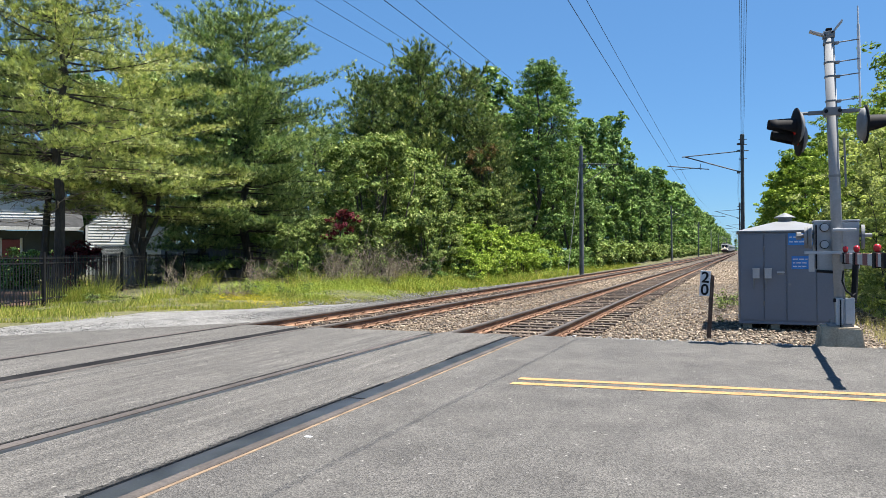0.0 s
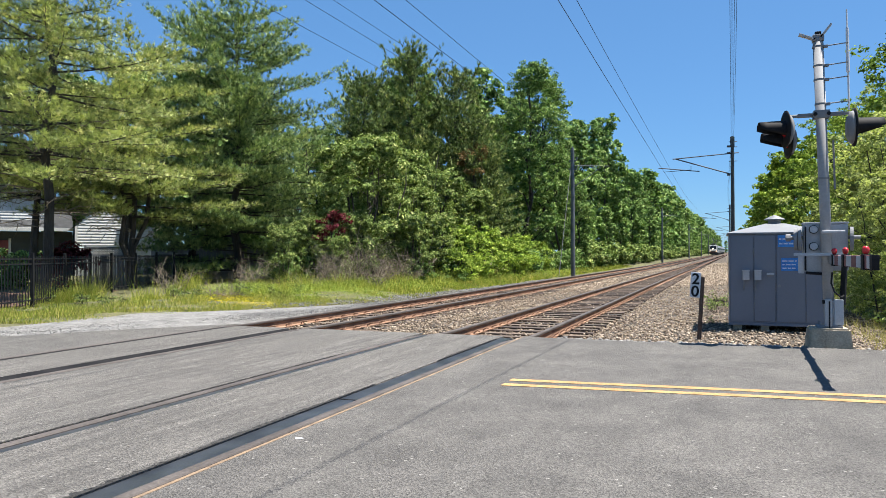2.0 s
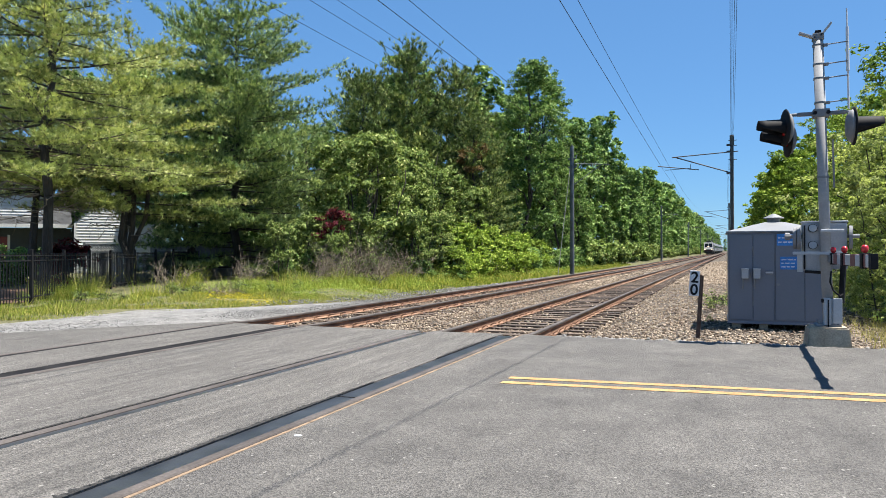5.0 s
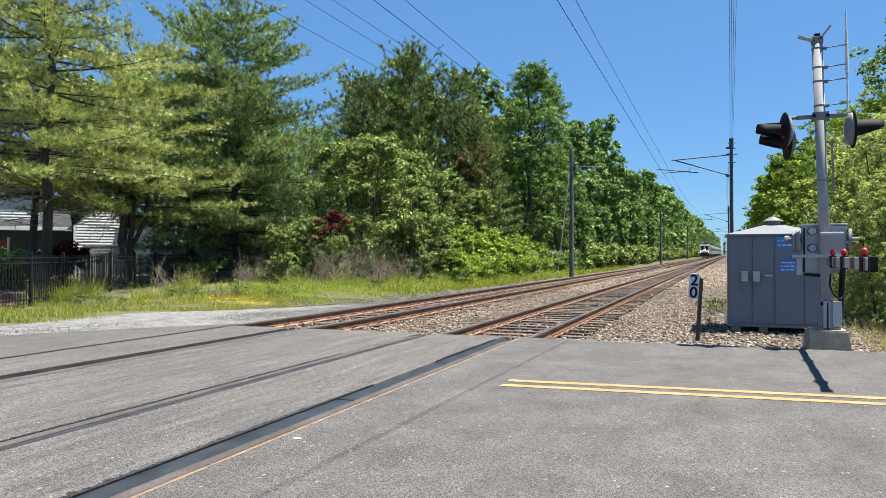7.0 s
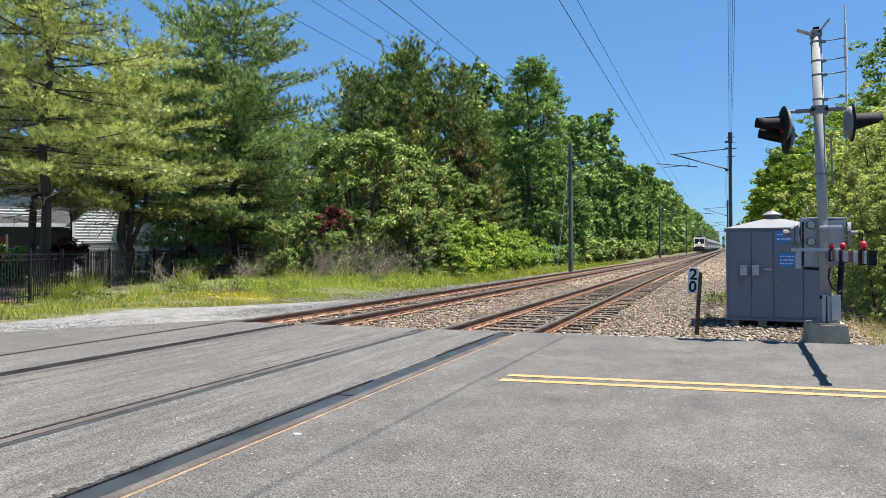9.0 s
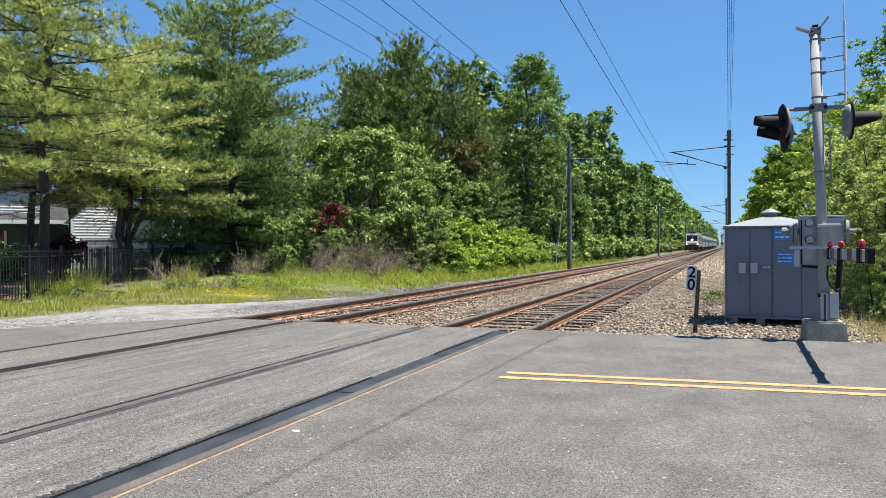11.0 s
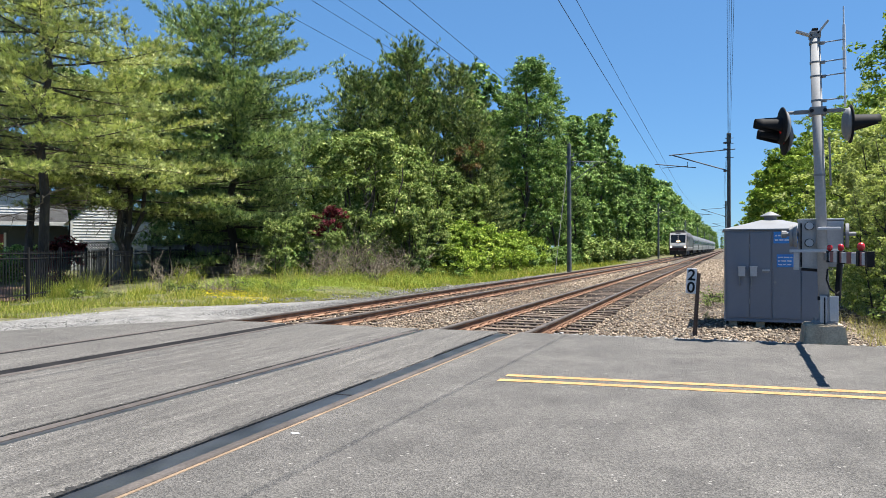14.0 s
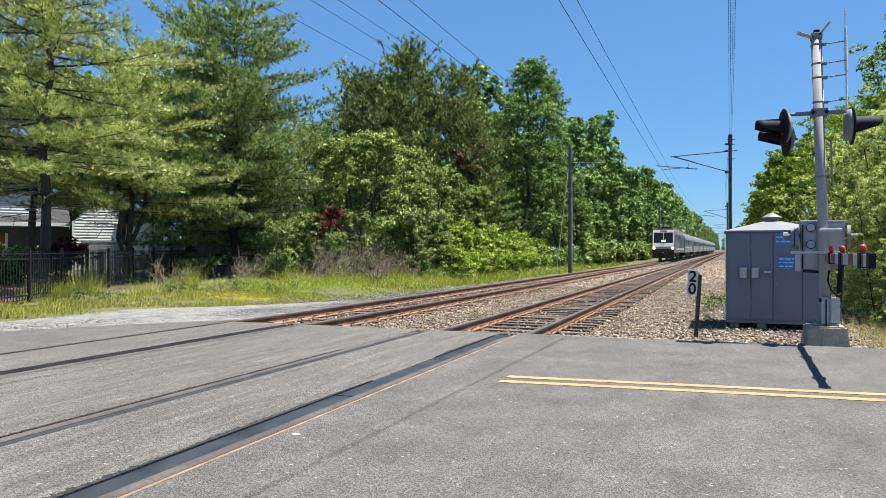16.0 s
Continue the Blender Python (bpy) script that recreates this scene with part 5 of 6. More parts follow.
    part("conduit", rod(bm_new(), (0.17, -0.02, 0.55), (0.2, -0.02, 1.1), 0.038, sides=12), BLACK, sig, "black flexible conduit")
    jb = part("junction_box", box(bm_new(), 0.03, 0.16, -0.1, 0.1, 0.26, 0.6, 0.012), PALE_STEEL, sig, "pale grey junction box")
    part("junction_box_lid", box(bm_new(), 0.06, 0.17, -0.125, -0.09, 0.28, 0.62, 0.008), PALE_STEEL, jb)
    part("side_post", box(bm_new(), -0.05, 0.03, -0.14, -0.05, 0.24, 0.62, 0.01), PALE_STEEL, jb)
    part("box_latch", box(bm_new(), -0.08, -0.04, -0.13, -0.08, 0.56, 0.61, 0.006), BLACK, jb)
    part("cable", rod(bm_new(), (0.0, -0.15, 0.22), (0.0, -0.15, 0.6), 0.009, sides=6), BLACK, jb)
    # small fittings up the mast
    part("wire_guard", rod(bm_new(), (0.09, -0.03, 2.1), (0.075, -0.03, 2.75), 0.013, sides=6), GALV, sig)
    part("band_clamp", rod(bm_new(), (at(2.25), 0, 2.23), (at(2.25), 0, 2.26), 0.075, sides=16), GALV, sig)
    # the lowered arm, reaching out over the lane
    gate = part("gate_arm", arm_piece(0.0, 3.2, 0.02, 0.06), PALE_STEEL, sig, "dirty white gate arm with red stripes")
    for d in (0.45, 1.25, 2.05, 2.75):
        part("red_stripe", arm_piece(d - 0.18, d + 0.18, 0.023, 0.063), DULL_RED, gate)
    part("arm_tip", arm_piece(3.18, 3.33, 0.03, 0.07), BLACK, gate)
    part("arm_root", arm_piece(-0.25, 0.08, 0.05, 0.05), GALV, gate)
    for d in (0.05, 1.2, 2.75):
        lamp = part("arm_lamp_base", arm_piece(d - 0.08, d + 0.08, 0.036, 0.075), BLACK, gate)
        x, y = 0.05 - 0.03 * d, -0.2 - d
        bm = lathe(bm_new(), [(0.016, 1.19), (0.018, 1.225), (0.028, 1.232), (0.034, 1.255), (0.033, 1.28), (0.02, 1.298), (0.0, 1.302)], 16, Matrix.Translation((x, y, 0)))
        part("arm_lamp", bm, RED, lamp, "round red plastic arm lamp", True)
    return sig


def build_milepost():
    mp = thing("milepost", "rusted steel milepost with white number plate", "milepost", pose(-0.34, 12.15, -0.12, 0, 3.5, 0))
    part("post", box(bm_new(), -0.018, 0.018, -0.02, 0.02, -0.2, 1.0, 0.004), RUST_POST, mp)
    part("post_flange", box(bm_new(), 0.018, 0.045, -0.006, 0.006, -0.2, 0.99, 0.002), RUST_POST, mp)
    plate = part("number_plate", box(bm_new(), -0.165, -0.012, -0.034, -0.022, 0.66, 1.06, 0.006), WHITE, mp, "white plate reading 20")
    for ch, z in (("2", 0.875), ("0", 0.68)):
        cu = bpy.data.curves.new("numeral", "FONT")
        cu.body, cu.size, cu.extrude, cu.offset, cu.align_x = ch, 0.24, 0.001, 0.005, "CENTER"
        cu.materials.append(BLACK)
        o = new("numeral", cu)
        o.parent = plate
        o.matrix_local = pose(-0.088, -0.037, z, 90, 0, 0)
        tagged(o, "black numeral " + ch)


# ---- overhead line ----
def right_pole(y, first):
    x = 0.78 + shift(y)
    p = thing("catenary_pole", "tall slim steel catenary pole with bracket arm", "catenary pole", pose(x, y, rise(y) - 0.3), "catenary poles")
    part("shaft", rod(bm_new(), (0, 0, 0), (0, 0, 9.45), 0.14, 0.11, 10), POLE_DARK, p)
    part("plinth", box(bm_new(), -0.3, 0.3, -0.3, 0.3, -0.2, 0.25, 0.03), CONCRETE, p)
    reach = NEAR_TRACK - 0.78
    part("top_tube", rod(bm_new(), (0.4, 0, 8.35), (reach + 0.55, 0, 8.12), 0.035, sides=8), POLE_DARK, p)
    part("brace_tube", rod(bm_new(), (0, 0, 6.9), (reach + 0.75, 0, 8.12), 0.04, sides=8), POLE_DARK, p)
    part("registration_tube", rod(bm_new(), (reach + 2.3, 0, 7.2), (reach - 0.4, 0, 7.55), 0.032, sides=8), POLE_DARK, p)
    part("steady_arm", rod(bm_new(), (reach + 1.7, 0, 7.33), (reach + 0.1, 0, 7.26), 0.02, sides=6), POLE_DARK, p)
    part("dropper", rod(bm_new(), (reach + 1.75, 0, 7.2), (reach + 1.75, 0, 7.6), 0.02, sides=6), POLE_DARK, p)
    for z in (8.35, 6.9, 8.8):
        part("insulator", rod(bm_new(), (-0.14, 0, z), (-0.34, 0, z), 0.07, sides=10), POLE_DARK, p)
    part("top_fitting", box(bm_new(), -0.14, 0.14, -0.12, 0.12, 8.75, 9.42, 0.03), POLE_DARK, p)
    for z in (8.75, 9.1, 7.8):
        part("peg", rod(bm_new(), (-0.22, 0, z), (0.3, 0, z), 0.025, sides=6), POLE_DARK, p)
    return p


def left_pole(y):
    x = -9.75 + shift(y)
    p = thing("utility_pole", "grey steel line pole at the wood's edge", "utility pole", pose(x, y, rise(y) - 0.35), "line poles")
    part("shaft", rod(bm_new(), (0, 0, -0.1), (0, 0, 9.15), 0.17, 0.13, 12), POLE_STEEL, p)
    for z in (8.2, 7.6):
        part("cross_bar", box(bm_new(), -0.25, 0.3, -0.06, 0.06, z, z + 0.1, 0.01), POLE_STEEL, p)
        part("insulator", rod(bm_new(), (0.3, 0, z + 0.1), (0.3, 0, z + 0.3), 0.05, sides=8), POLE_STEEL, p)
    part("bracket_tube", rod(bm_new(), (0.1, 0, 7.9), (2.6, 0, 7.75), 0.03, sides=6), POLE_STEEL, p)
    part("brace_tube", rod(bm_new(), (0.1, 0, 6.4), (2.0, 0, 7.7), 0.03, sides=6), POLE_STEEL, p)
    part("cap", rod(bm_new(), (0, 0, 9.15), (0, 0, 9.3), 0.05, 0.02, 8), POLE_STEEL, p)
    return p


def wire(name, label, x, z, sag, radius, stations, group, first=0.0, lift=0.0, slack=0.0):
    """A line along the railway, sagging between the poles."""
    bm = bm_new()
    pts = []
    for a, b in zip(stations, stations[1:]):
        for i in range(8):
            t = i / 8
            y = a + (b - a) * t
            pts.append((x + shift(y) + (first * (1 - t) if a == stations[0] else 0), y, z + rise(y) - (sag + (slack if a == stations[0] else 0)) * 4 * t * (1 - t) + (lift * (1 - t) if a == stations[0] else 0), 0))
    pts.append((x + shift(stations[-1]), stations[-1], z + rise(stations[-1]), 0))
    sec = [(radius * math.cos(k * 2.0944), radius * math.sin(k * 2.0944)) for k in range(3)]
    tagged(part(name, sweep(bm, sec, pts), WIRE), label, "overhead wire", group)


build_case()
build_signal()
build_milepost()
STATIONS = [-24.0 + 75 * k for k in range(8)]
for y in STATIONS[1:]:
    right_pole(y + 1.2, False)
    left_pole(y)
wire("contact_wire", "thin dark contact wire over the near track", NEAR_TRACK, 6.95, 0.05, 0.01, STATIONS, "overhead wires", lift=1.0)
wire("messenger_wire", "sagging dark messenger wire over the near track", NEAR_TRACK, 7.95, 0.25, 0.009, STATIONS, "overhead wires", lift=1.05)
wire("contact_wire", "thin dark contact wire over the far track", FAR_TRACK, 6.7, 0.05, 0.01, STATIONS, "overhead wires", lift=0.85)
wire("messenger_wire", "sagging dark messenger wire over the far track", FAR_TRACK, 7.5, 0.25, 0.009, STATIONS, "overhead wires", lift=0.85)
for x, z in ((0.84, 8.98), (0.74, 8.69), (0.79, 8.84), (0.7, 8.57)):
    wire("feeder_wire", "dark feeder wire strung between the catenary poles", x, z, 0.3, 0.0065, STATIONS, "feeder wires", -1.05, slack=1.95)
for x, z in ((-9.75, 8.45), (-9.7, 7.95), (-9.8, 7.3)):
    wire("feeder_wire", "thin dark wire strung along the line poles", x, z, 0.3, 0.0075, STATIONS, "line wires")
gw = thing("guy_wire", "pale guy wire staying the line pole", "guy wire", pose(-9.75, 51, -0.35))
part("stay", rod(bm_new(), (-0.1, 0, 7.9), (-0.35, -3.2, 0.0), 0.02, sides=6), GALV, gw)

# ---- house, fences ----
def clapboard(x0, x1, y, z):
    """One lapped board: thin at the top, proud at its lower edge."""
    bm = bm_new()
    v = [bm.verts.new(c) for c in ((x0, y - 0.034, z), (x1, y - 0.034, z), (x1, y, z + 0.155), (x0, y, z + 0.155),
                                   (x0, y + 0.04, z), (x1, y + 0.04, z), (x1, y + 0.04, z + 0.155), (x0, y + 0.04, z + 0.155))]
    for f in ((0, 1, 2, 3), (4, 7, 6, 5), (0, 4, 5, 1), (3, 2, 6, 7), (0, 3, 7, 4), (1, 5, 6, 2)):
        bm.faces.new([v[i] for i in f])
    return bm


def build_house():
    h = thing("house", "white clapboard house with grey shingle roof", "house", pose(-31.6, 31.2, -0.05, 0, 0, 50))
    # gabled wing: its face looks along local -y
    W, E, A, D = 1.98, 2.95, 4.85, 6.0
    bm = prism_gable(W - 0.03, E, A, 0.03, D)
    part("wall", bm, SHADE_DARK_SIDING, h)
    z, k = 0.15, 0
    while z < A - 0.1:
        half = W if z < E else W * (A - z - 0.05) / (A - E)
        if half > 0.15:
            part("clapboard", clapboard(-half, half, 0.0, z), SIDING, h)
        z += 0.16
    for s in (-1, 1):
        bm = bm_new()
        v = [bm.verts.new(c) for c in ((0, -0.08, A + 0.06), (s * (W + 0.35), -0.08, E - 0.2), (s * (W + 0.35), D, E - 0.2), (0, D, A + 0.06))]
        bm.faces.new(v)
        r = bmesh.ops.solidify(bm, geom=bm.faces[:], thickness=0.12)
        part("roof", bm, SHINGLE, h, "grey shingle roof slope")
        part("corner_board", box(bm_new(), s * W - 0.06, s * W + 0.06, -0.05, 0.02, 0.05, E, 0.005), SIDING, h)
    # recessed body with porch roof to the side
    part("body", box(bm_new(), -9.5, -W - 0.1, 2.2, 9, 0, 2.7), SHADE_DARK_SIDING, h, "teal-grey wall under the porch, shade put into its colour")
    bm = bm_new()
    v = [bm.verts.new(c) for c in ((-9.8, 0.9, 2.85), (-W - 0.1, 0.9, 2.85), (-W - 0.1, 5.2, 4.3), (-9.8, 5.2, 4.3))]
    bm.faces.new(v)
    bmesh.ops.solidify(bm, geom=bm.faces[:], thickness=0.14)
    part("porch_roof", bm, SHINGLE, h, "grey shingle porch roof")
    part("fascia", box(bm_new(), -9.8, -W - 0.1, 0.84, 0.9, 2.68, 2.87, 0.01), SIDING, h)
    for i in range(11):
        z = 3.3 + i * 0.16
        part("clapboard", clapboard(-7.4, -3.2, 2.38, z), SIDING, h)
    part("upper_body", box(bm_new(), -7.4, -3.2, 2.42, 8, 2.9, 5.1), SHADE_DARK_SIDING, h)
    part("upper_roof", box(bm_new(), -7.6, -3.0, 2.1, 8, 5.1, 5.25, 0.02), SHINGLE, h)
    d = part("door", box(bm_new(), -6.1, -5.2, 2.12, 2.2, 0.1, 2.2, 0.01), DOOR_RED, h, "dark red panelled front door")
    part("door_frame", box(bm_new(), -6.2, -6.08, 2.1, 2.21, 0.1, 2.3, 0.01), SIDING, h)
    part("door_frame", box(bm_new(), -5.22, -5.1, 2.1, 2.21, 0.1, 2.3, 0.01), SIDING, h)
    for x in (-9.2, -7.0, -3.2):
        part("porch_post", box(bm_new(), x, x + 0.12, 1.3, 1.42, 0, 2.5, 0.01), SIDING, h)


def prism_gable(w, e, a, y0, y1):
    bm = bm_new()
    f = [(-w, 0), (w, 0), (w, e), (0, a), (-w, e)]
    p = [bm.verts.new((x, y0, z)) for x, z in f]
    q = [bm.verts.new((x, y1, z)) for x, z in f]
    bm.faces.new(p)
    bm.faces.new(q[::-1])
    for i in range(5):
        j = (i + 1) % 5
        bm.faces.new((p[i], q[i], q[j], p[j]))
    bmesh.ops.recalc_face_normals(bm, faces=bm.faces)
    return bm


def build_fence():
    pts = [(-12.9, 6.8), (-15.1, 12.4), (-18.4, 18.0), (-21.9, 25.8), (-22.5, 27.2)]
    picket = mesh_of("picket", rod(bm_new(), (0, 0, 0.06), (0, 0, 1.2), 0.011, sides=4), BLACK)
    post = mesh_of("post", box(bm_new(), -0.035, 0.035, -0.035, 0.035, 0, 1.28, 0.006), BLACK)
    for (xa, ya), (xb, yb) in zip(pts, pts[1:]):
        L = math.hypot(xb - xa, yb - ya)
        ang = math.degrees(math.atan2(yb - ya, xb - xa))
        n = max(1, round(L / 2.4))
        for i in range(n):
            x, y = xa + (xb - xa) * i / n, ya + (yb - ya) * i / n
            f = thing("metal_fence_panel", "black metal picket fence panel around the garden", "fence", pose(x, y, ground_height(x, y) + 0.02, 0, 0, ang), "garden fence panels")
            o = new("post", post)
            o.parent = f
            w = L / n
            for z in (0.15, 1.0, 1.12):
                part("rail", box(bm_new(), 0.03, w - 0.03, -0.014, 0.014, z, z + 0.03), BLACK, f)
            k = 0.12
            while k < w - 0.05:
                o = new("picket", picket)
                o.parent = f
                o.matrix_local = pose(k, 0, 0)
                k += 0.115


def build_lattice():
    f = thing("lattice_fence", "grey wooden fence panel with lattice top", "fence", pose(-26.9, 24.8, 0.0, 0, 0, 42))
    for k in range(15):
        part("board", box(bm_new(), k * 0.1, k * 0.1 + 0.075, 0, 0.02, 0.15, 1.25, 0.004), WOOD_FENCE, f)
    for z in (0.2, 1.25, 1.62):
        part("rail", box(bm_new(), 0, 1.5, -0.02, 0.03, z, z + 0.05, 0.005), WOOD_FENCE, f)
    for x in (-0.06, 1.5):
        part("post", box(bm_new(), x, x + 0.1, -0.04, 0.06, 0, 1.75, 0.01), WOOD_FENCE, f)
    for s in (-1, 1):
        for k in range(-3, 15):
            a, b = k * 0.11, k * 0.11 + 0.36
            if s < 0:
                a, b = b, a
            xa, za, xb, zb = a, 1.28, b, 1.64
            ca, cb = min(max(xa, 0), 1.5), min(max(xb, 0), 1.5)
            if abs(ca - cb) < 0.05:
                continue
            za, zb = 1.28 + abs(ca - xa), 1.64 - abs(cb - xb)
            part("lattice_strip", rod(bm_new(), (ca, 0.012 + s * 0.006, za), (cb, 0.012 + s * 0.006, zb), 0.018, sides=4), WOOD_FENCE, f)
    # darker board fence behind the big pine
    for i, (x, y, a) in enumerate(((-22.8, 27.5, 25), (-20.9, 28.6, 25), (-19.0, 29.6, 25), (-27.5, 29.5, 15), (-25.2, 30.2, 15))):
        g = thing("board_fence_panel", "dark weathered wooden board fence panel", "fence", pose(x, y, 0, 0, 0, a), "board fence panels")
        for k in range(18):
            part("board", box(bm_new(), k * 0.115, k * 0.115 + 0.1, 0, 0.02, 0.08, 1.75 + 0.03 * (k % 2), 0.003), WOOD_FENCE, g)
        for z in (0.4, 1.4):
            part("rail", box(bm_new(), 0, 2.1, 0.02, 0.06, z, z + 0.08, 0.004), WOOD_FENCE, g)


build_house()
build_fence()
build_lattice()
bm = bm_new()
prism(bm, [(-15.6, 12.4), (-18.9, 18.0), (-22.3, 25.6), (-28, 27), (-30, 22), (-24, 12), (-20, 9)], -0.4, 0.05)
tagged(part("garden_bed", bm, MULCH), "reddish bark mulch bed behind the fence", "ground", kind="structure")


# ---- fallen branches and dead shrubs ----
def dead_shrub(x, y, size, n, seed, flat=False):
    rng = np.random.default_rng(seed)
    t = thing("dead_shrub", "bare grey dead shrub with thin branches" if not flat else "fallen bare branch lying in the grass", "shrub", pose(x, y, ground_height(x, y)), "dead shrubs")
    bm = bm_new()
    for i in range(n):
        a = rng.random() * 6.283
        up = rng.uniform(0.5, 1.0) * size * (0.3 if flat else 1)
        e = Vector((math.cos(a) * size * rng.uniform(0.3, 0.9), math.sin(a) * size * rng.uniform(0.3, 0.9), up))
        limb_mesh(bm, (0, 0, 0), e, 0.012 * size, 0.004, rng, 4, 0.09)
        for j in range(6):
            s = e * rng.uniform(0.4, 0.9)
            limb_mesh(bm, s, s + Vector(rng.normal(0, 0.25 * size, 3)) + Vector((0, 0, 0.2 * size)), 0.006, 0.003, rng, 2)
    part("branch_spray", bm, DEAD_WOOD, t)


for i, (x, y, s, n, fl) in enumerate(((-14.2, 19.5, 0.8, 7, False), (-15.0, 21.0, 1.1, 7, False), (-13.8, 22.3, 1.0, 9, True), (-13.6, 25.0, 1.3, 12, False),
                                      (-13.2, 28.0, 1.4, 14, False), (-13.6, 31.5, 1.5, 14, False), (-13.1, 16.8, 0.9, 9, True), (-15.2, 17.2, 1.0, 9, False), (-14.2, 27.0, 1.9, 14, False), (-13.6, 29.0, 1.5, 14, False), (-14.6, 25.6, 1.5, 12, False), (-13.2, 27.4, 1.0, 12, False), (-13.2, 31.4, 1.4, 14, False), (-14.4, 24.2, 1.2, 12, False), (-12.9, 26.2, 1.1, 14, False), (-13.5, 24.3, 1.3, 12, False), (-12.4, 28.4, 0.9, 14, False))):
    dead_shrub(x, y, s, n, 80 + i, fl)


# ---- train ----
def wheelset(parent, y, r=0.46):
    for s in (-1, 1):
        bm = rod(bm_new(), (s * 0.69, y, r), (s * 0.82, y, r), r, sides=18)
        part("wheel", bm, UNDERBODY, parent)
    part("bogie_frame", box(bm_new(), -1.05, 1.05, y - 0.12, y + 0.12, 0.4, 0.75, 0.03), UNDERBODY, parent)


def hull(bm, section, y0, y1):
    """Body shell with a closed (x, z) section."""
    a = [bm.verts.new((x, y0, z)) for x, z in section]
    b = [bm.verts.new((x, y1, z)) for x, z in section]
    k = len(section)
    for i in range(k):
        bm.faces.new((a[i], b[i], b[(i + 1) % k], a[(i + 1) % k]))
    bm.faces.new(a)
    bm.faces.new(b[::-1])
    bmesh.ops.recalc_face_normals(bm, faces=bm.faces)
    return bm


def build_loco():
    """Nose at y = 0, looking along -y; rail level at z = 0."""
    t = thing("electric_locomotive", "silver electric locomotive with dark sides and lit headlights", "locomotive")
    L = 19.5
    side = [(-1.47, 0.95), (1.47, 0.95), (1.47, 3.2), (1.28, 3.75), (0.9, 3.95), (-0.9, 3.95), (-1.28, 3.75), (-1.47, 3.2)]
    part("body", hull(bm_new(), side, 2.4, L - 0.4), LOCO_GREY, t, "warm grey body sides")
    # raked cab
    def ring(y, dz, w):
        return [(x * w, y + max(0, z - 1.7) * dz, z) for x, z in [(-1.47, 0.9), (1.47, 0.9), (1.47, 2.1), (1.45, 3.2), (1.25, 3.8), (-1.25, 3.8), (-1.45, 3.2), (-1.47, 2.1)]]
    bm = bm_new()
    a = [bm.verts.new(c) for c in ring(0.15, 0.32, 0.93)]
    b = [bm.verts.new(c) for c in ring(0.5, 0.32, 1.0)]
    c = [bm.verts.new((x, 2.45, z)) for x, y, z in ring(0, 0, 1.0)]
    for p, q in ((a, b), (b, c)):
        for i in range(8):
            bm.faces.new((p[i], q[i], q[(i + 1) % 8], p[(i + 1) % 8]))
    bm.faces.new(a)
    bm.faces.new(c[::-1])
    bmesh.ops.recalc_face_normals(bm, faces=bm.faces)
    cab = part("cab", bm, LOCO_GREY, t, "slanted cab")

    def on_face(x0, x1, z0, z1, mat, name, lift, parent):
        bm = bm_new()
        f = lambda z: 0.15 + max(0, z - 1.7) * 0.32 - lift
        v = [bm.verts.new(c) for c in ((x0, f(z0), z0), (x1, f(z0), z0), (x1, f(z1), z1), (x0, f(z1), z1))]
        w = [bm.verts.new((c.co.x, c.co.y + lift + 0.01, c.co.z)) for c in v]
        bm.faces.new(v)
        for i in range(4):
            bm.faces.new((v[i], w[i], w[(i + 1) % 4], v[(i + 1) % 4]))
        return part(name, bm, mat, parent)
    on_face(-1.34, 1.34, 1.42, 1.7, SILVER, "nose_panel", 0.012, cab)
    on_face(-1.34, 1.34, 1.7, 3.7, NOSE_WHITE, "nose_panel", 0.012, cab)
    on_face(-1.2, -0.03, 2.15, 3.38, GLASS, "windscreen", 0.02, cab)
    on_face(0.03, 1.2, 2.15, 3.38, GLASS, "windscreen", 0.02, cab)
    on_face(-0.4, 0.4, 3.5, 3.62, BLACK, "destination_panel", 0.02, cab)
    on_face(-1.34, 1.34, 0.95, 1.415, MAROON, "nose_band", 0.02, cab)
    for s in (-1, 1):
        part("cab_side_window", box(bm_new(), s * 1.44 - 0.03, s * 1.44 + 0.03, 1.2, 2.0, 2.3, 3.1, 0.02), GLASS, cab)
        part("headlight", lathe(bm_new(), [(0.0, 0.0), (0.14, 0.0), (0.16, -0.06)], 14, Matrix.Translation((s * 1.15, 0.1, 1.5)) @ Matrix.Rotation(radians(90), 4, "X")), HEADLIGHT, cab, "lit round headlight")
        part("side_panel", box(bm_new(), s * 1.475 - 0.012, s * 1.475 + 0.012, 9.0, L - 0.6, 1.6, 3.1, 0.005), TRAIN_DARK, t, "black side panel")
        for k in range(4):
            part("side_grille", box(bm_new(), s * 1.475 - 0.012, s * 1.475 + 0.012, 3.0 + 1.5 * k, 4.1 + 1.5 * k, 2.5, 3.15, 0.005), TRAIN_DARK, t, "dark air grille")
        part("side_stripe", box(bm_new(), s * 1.478 - 0.012, s * 1.478 + 0.012, 2.4, L - 0.5, 1.28, 1.5, 0.004), SILVER, t, "silver stripe")
    for s in (-1, 1):
        part("headlight", lathe(bm_new(), [(0.0, 0.0), (0.1, 0.0), (0.12, -0.05)], 12, Matrix.Translation((s * 0.17, 0.27, 2.36)) @ Matrix.Rotation(radians(90), 4, "X")), HEADLIGHT, cab, "lit centre headlight")
    part("pilot", box(bm_new(), -1.35, 1.35, 0.2, 1.0, 0.3, 0.95, 0.06), UNDERBODY, t, "dark pilot beam")
    part("coupler", box(bm_new(), -0.15, 0.15, -0.4, 0.3, 0.75, 1.0, 0.03), UNDERBODY, t)
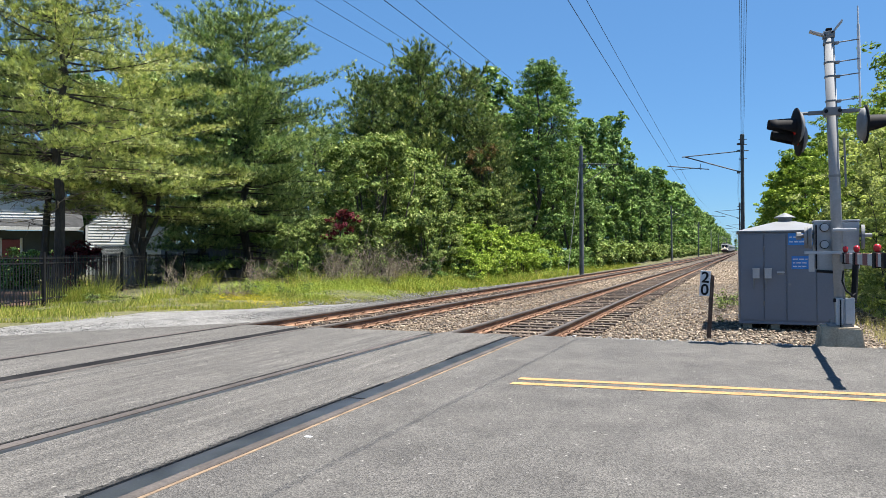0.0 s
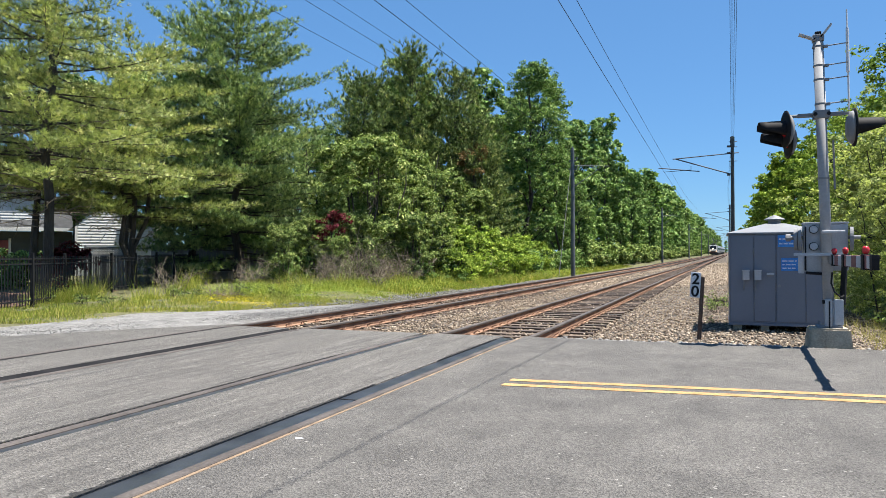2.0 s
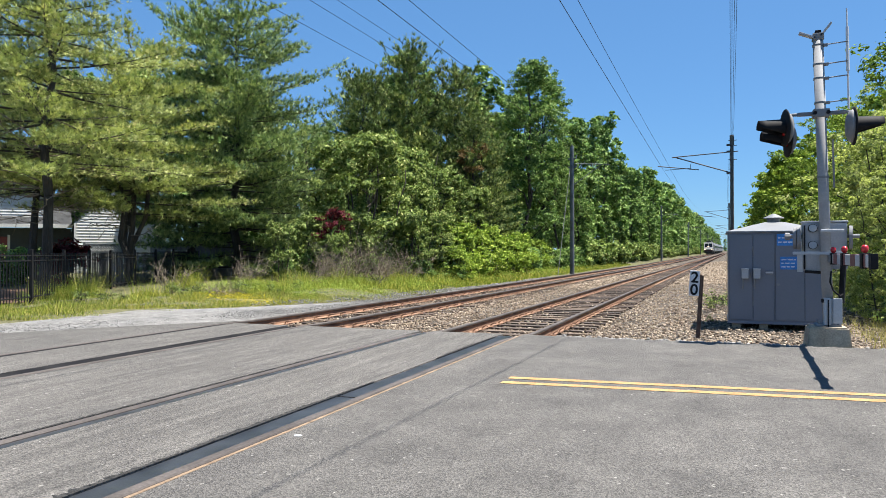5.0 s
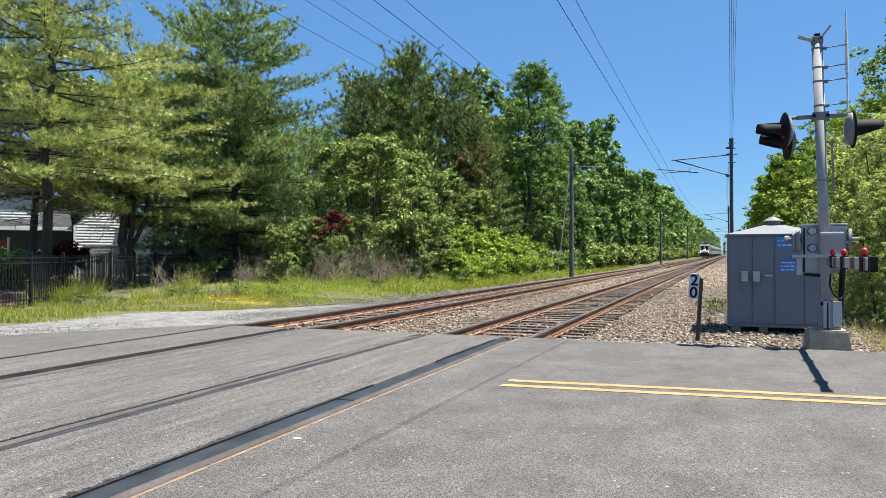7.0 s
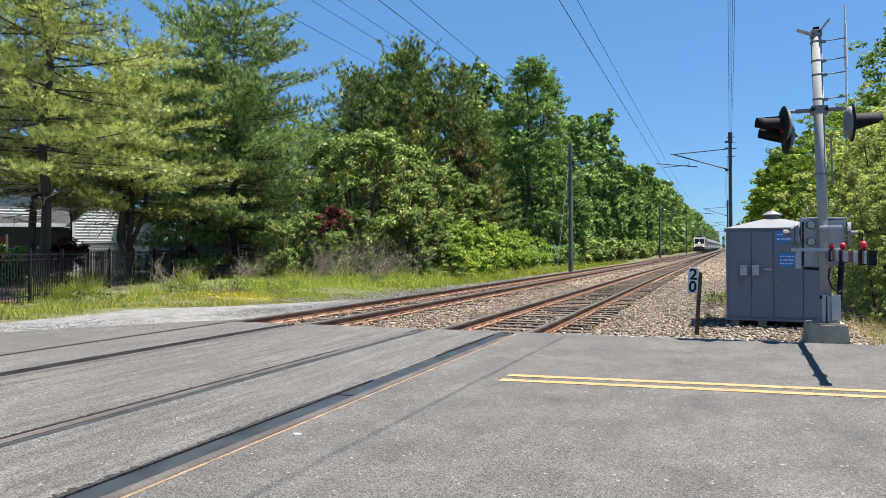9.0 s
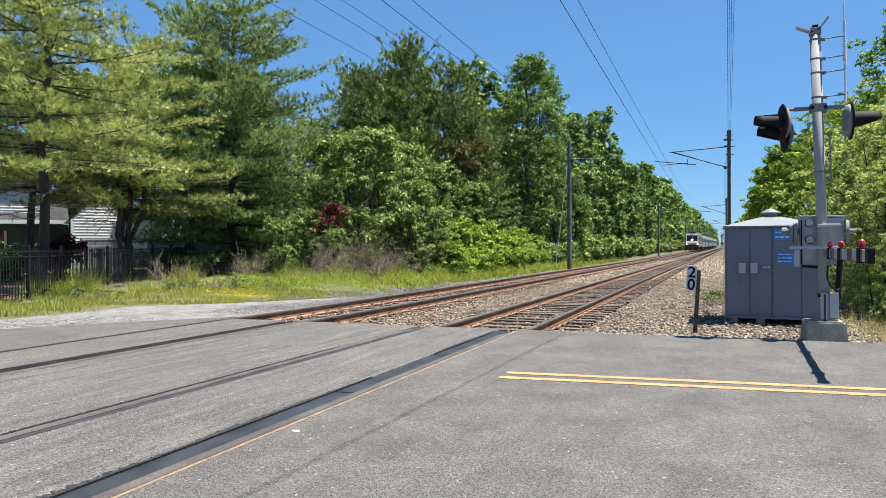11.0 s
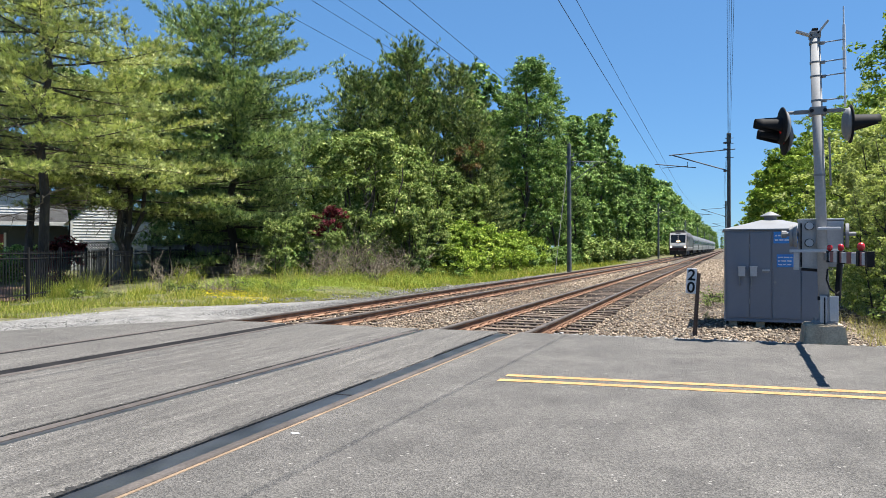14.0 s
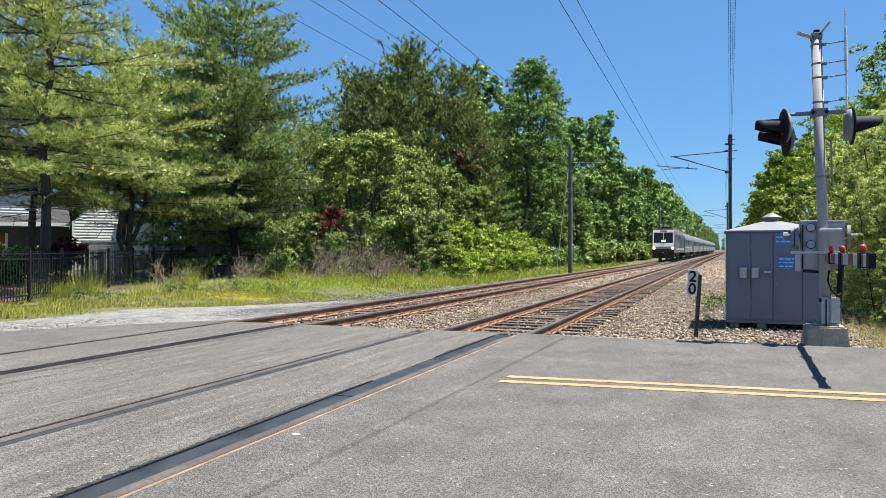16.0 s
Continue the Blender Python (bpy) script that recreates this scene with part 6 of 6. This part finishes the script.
    part("underframe", box(bm_new(), -1.2, 1.2, 6.5, 13, 0.35, 0.95, 0.05), UNDERBODY, t)
    for y in (3.2, 5.6, L - 5.6, L - 3.2):
        wheelset(t, y, 0.55)
    part("roof_equipment", box(bm_new(), -0.7, 0.7, 5, 15, 3.95, 4.2, 0.05), TRAIN_DARK, t, "dark roof equipment")
    for y in (2.2, L - 3.5):
        bm = bm_new()
        for s in (-1, 1):
            rod(bm, (s * 0.45, y, 4.0), (s * 0.5, y + 1.2, 4.3), 0.03, sides=6)
            rod(bm, (s * 0.5, y + 1.2, 4.3), (s * 0.75, y + 0.1, 4.5), 0.03, sides=6)
        rod(bm, (-0.85, y + 0.1, 4.5), (0.85, y + 0.1, 4.5), 0.035, sides=6)
        part("pantograph", bm, TRAIN_DARK, t, "folded dark pantograph")
    return t


def build_coach():
    t = thing("passenger_coach", "stainless steel passenger coach with dark window band", "railway coach", group="coaches behind the locomotive")
    L = 25.5
    side = [(-1.5, 0.95), (1.5, 0.95), (1.5, 3.1), (1.36, 3.6), (0.9, 3.9), (-0.9, 3.9), (-1.36, 3.6), (-1.5, 3.1)]
    part("body", hull(bm_new(), side, 0.2, L - 0.2), STAINLESS, t)
    part("roof_cover", box(bm_new(), -0.95, 0.95, 0.3, L - 0.3, 3.86, 3.95, 0.03), ROOF_GREY, t)
    for s in (-1, 1):
        x = s * 1.5
        part("window_band", box(bm_new(), x - 0.02, x + 0.02, 2.6, L - 2.6, 2.1, 2.95, 0.004), TRAIN_DARK, t, "black window band")
        for k in range(11):
            y = 3.0 + k * 1.8
            part("window", box(bm_new(), x - 0.032, x + 0.032, y, y + 1.45, 2.2, 2.85, 0.01), GLASS, t)
        for y in (0.7, L - 1.7):
            d = part("vestibule_door", box(bm_new(), x - 0.03, x + 0.03, y, y + 1.0, 1.1, 3.1, 0.01), TRAIN_DARK, t)
            part("door_window", box(bm_new(), x - 0.04, x + 0.04, y + 0.25, y + 0.75, 2.1, 2.9, 0.01), GLASS, d)
        part("flute", box(bm_new(), x - 0.018, x + 0.018, 2, L - 2, 1.6, 1.75, 0.004), SILVER, t)
    part("diaphragm", box(bm_new(), -0.6, 0.6, -0.02, L + 0.02, 1.0, 3.2, 0.03), TRAIN_DARK, t)
    part("underframe", box(bm_new(), -1.25, 1.25, 6.5, L - 6.5, 0.4, 0.95, 0.05), UNDERBODY, t)
    for y in (2.6, 5.1, L - 5.1, L - 2.6):
        wheelset(t, y)
    return t


loco = build_loco()
coach = build_coach()
coaches = [coach] + [copy_thing(coach, pose(0, 0, 0)) for k in range(7)]

loco.scale = (1, 1, 1.1)
for c in coaches:
    c.scale = (1, 1, 1.04)
NOSE_END, SPEED = 98.5, 15.3   # where the nose stands at 16 s, metres a second


def motions():
    for ob, back, length in [(loco, 0.0, 19.5)] + [(c, 19.9 + 25.9 * i, 25.5) for i, c in enumerate(coaches)]:
        rows = []
        for k in range(17):
            y = NOSE_END + SPEED * (16 - k) + back
            ya, yb = y + 2, y + length - 2
            xa, xb = FAR_TRACK + track_shift(ya), FAR_TRACK + track_shift(yb)
            turn = -math.degrees(math.atan2(xb - xa, length - 4))
            climb = math.degrees(math.atan2(rise(yb) - rise(ya), length - 4))
            rows.append((float(k), pose(FAR_TRACK + track_shift(y), y, dip(FAR_TRACK, y), climb, 0, turn)))
        walk(ob, rows)


motions()
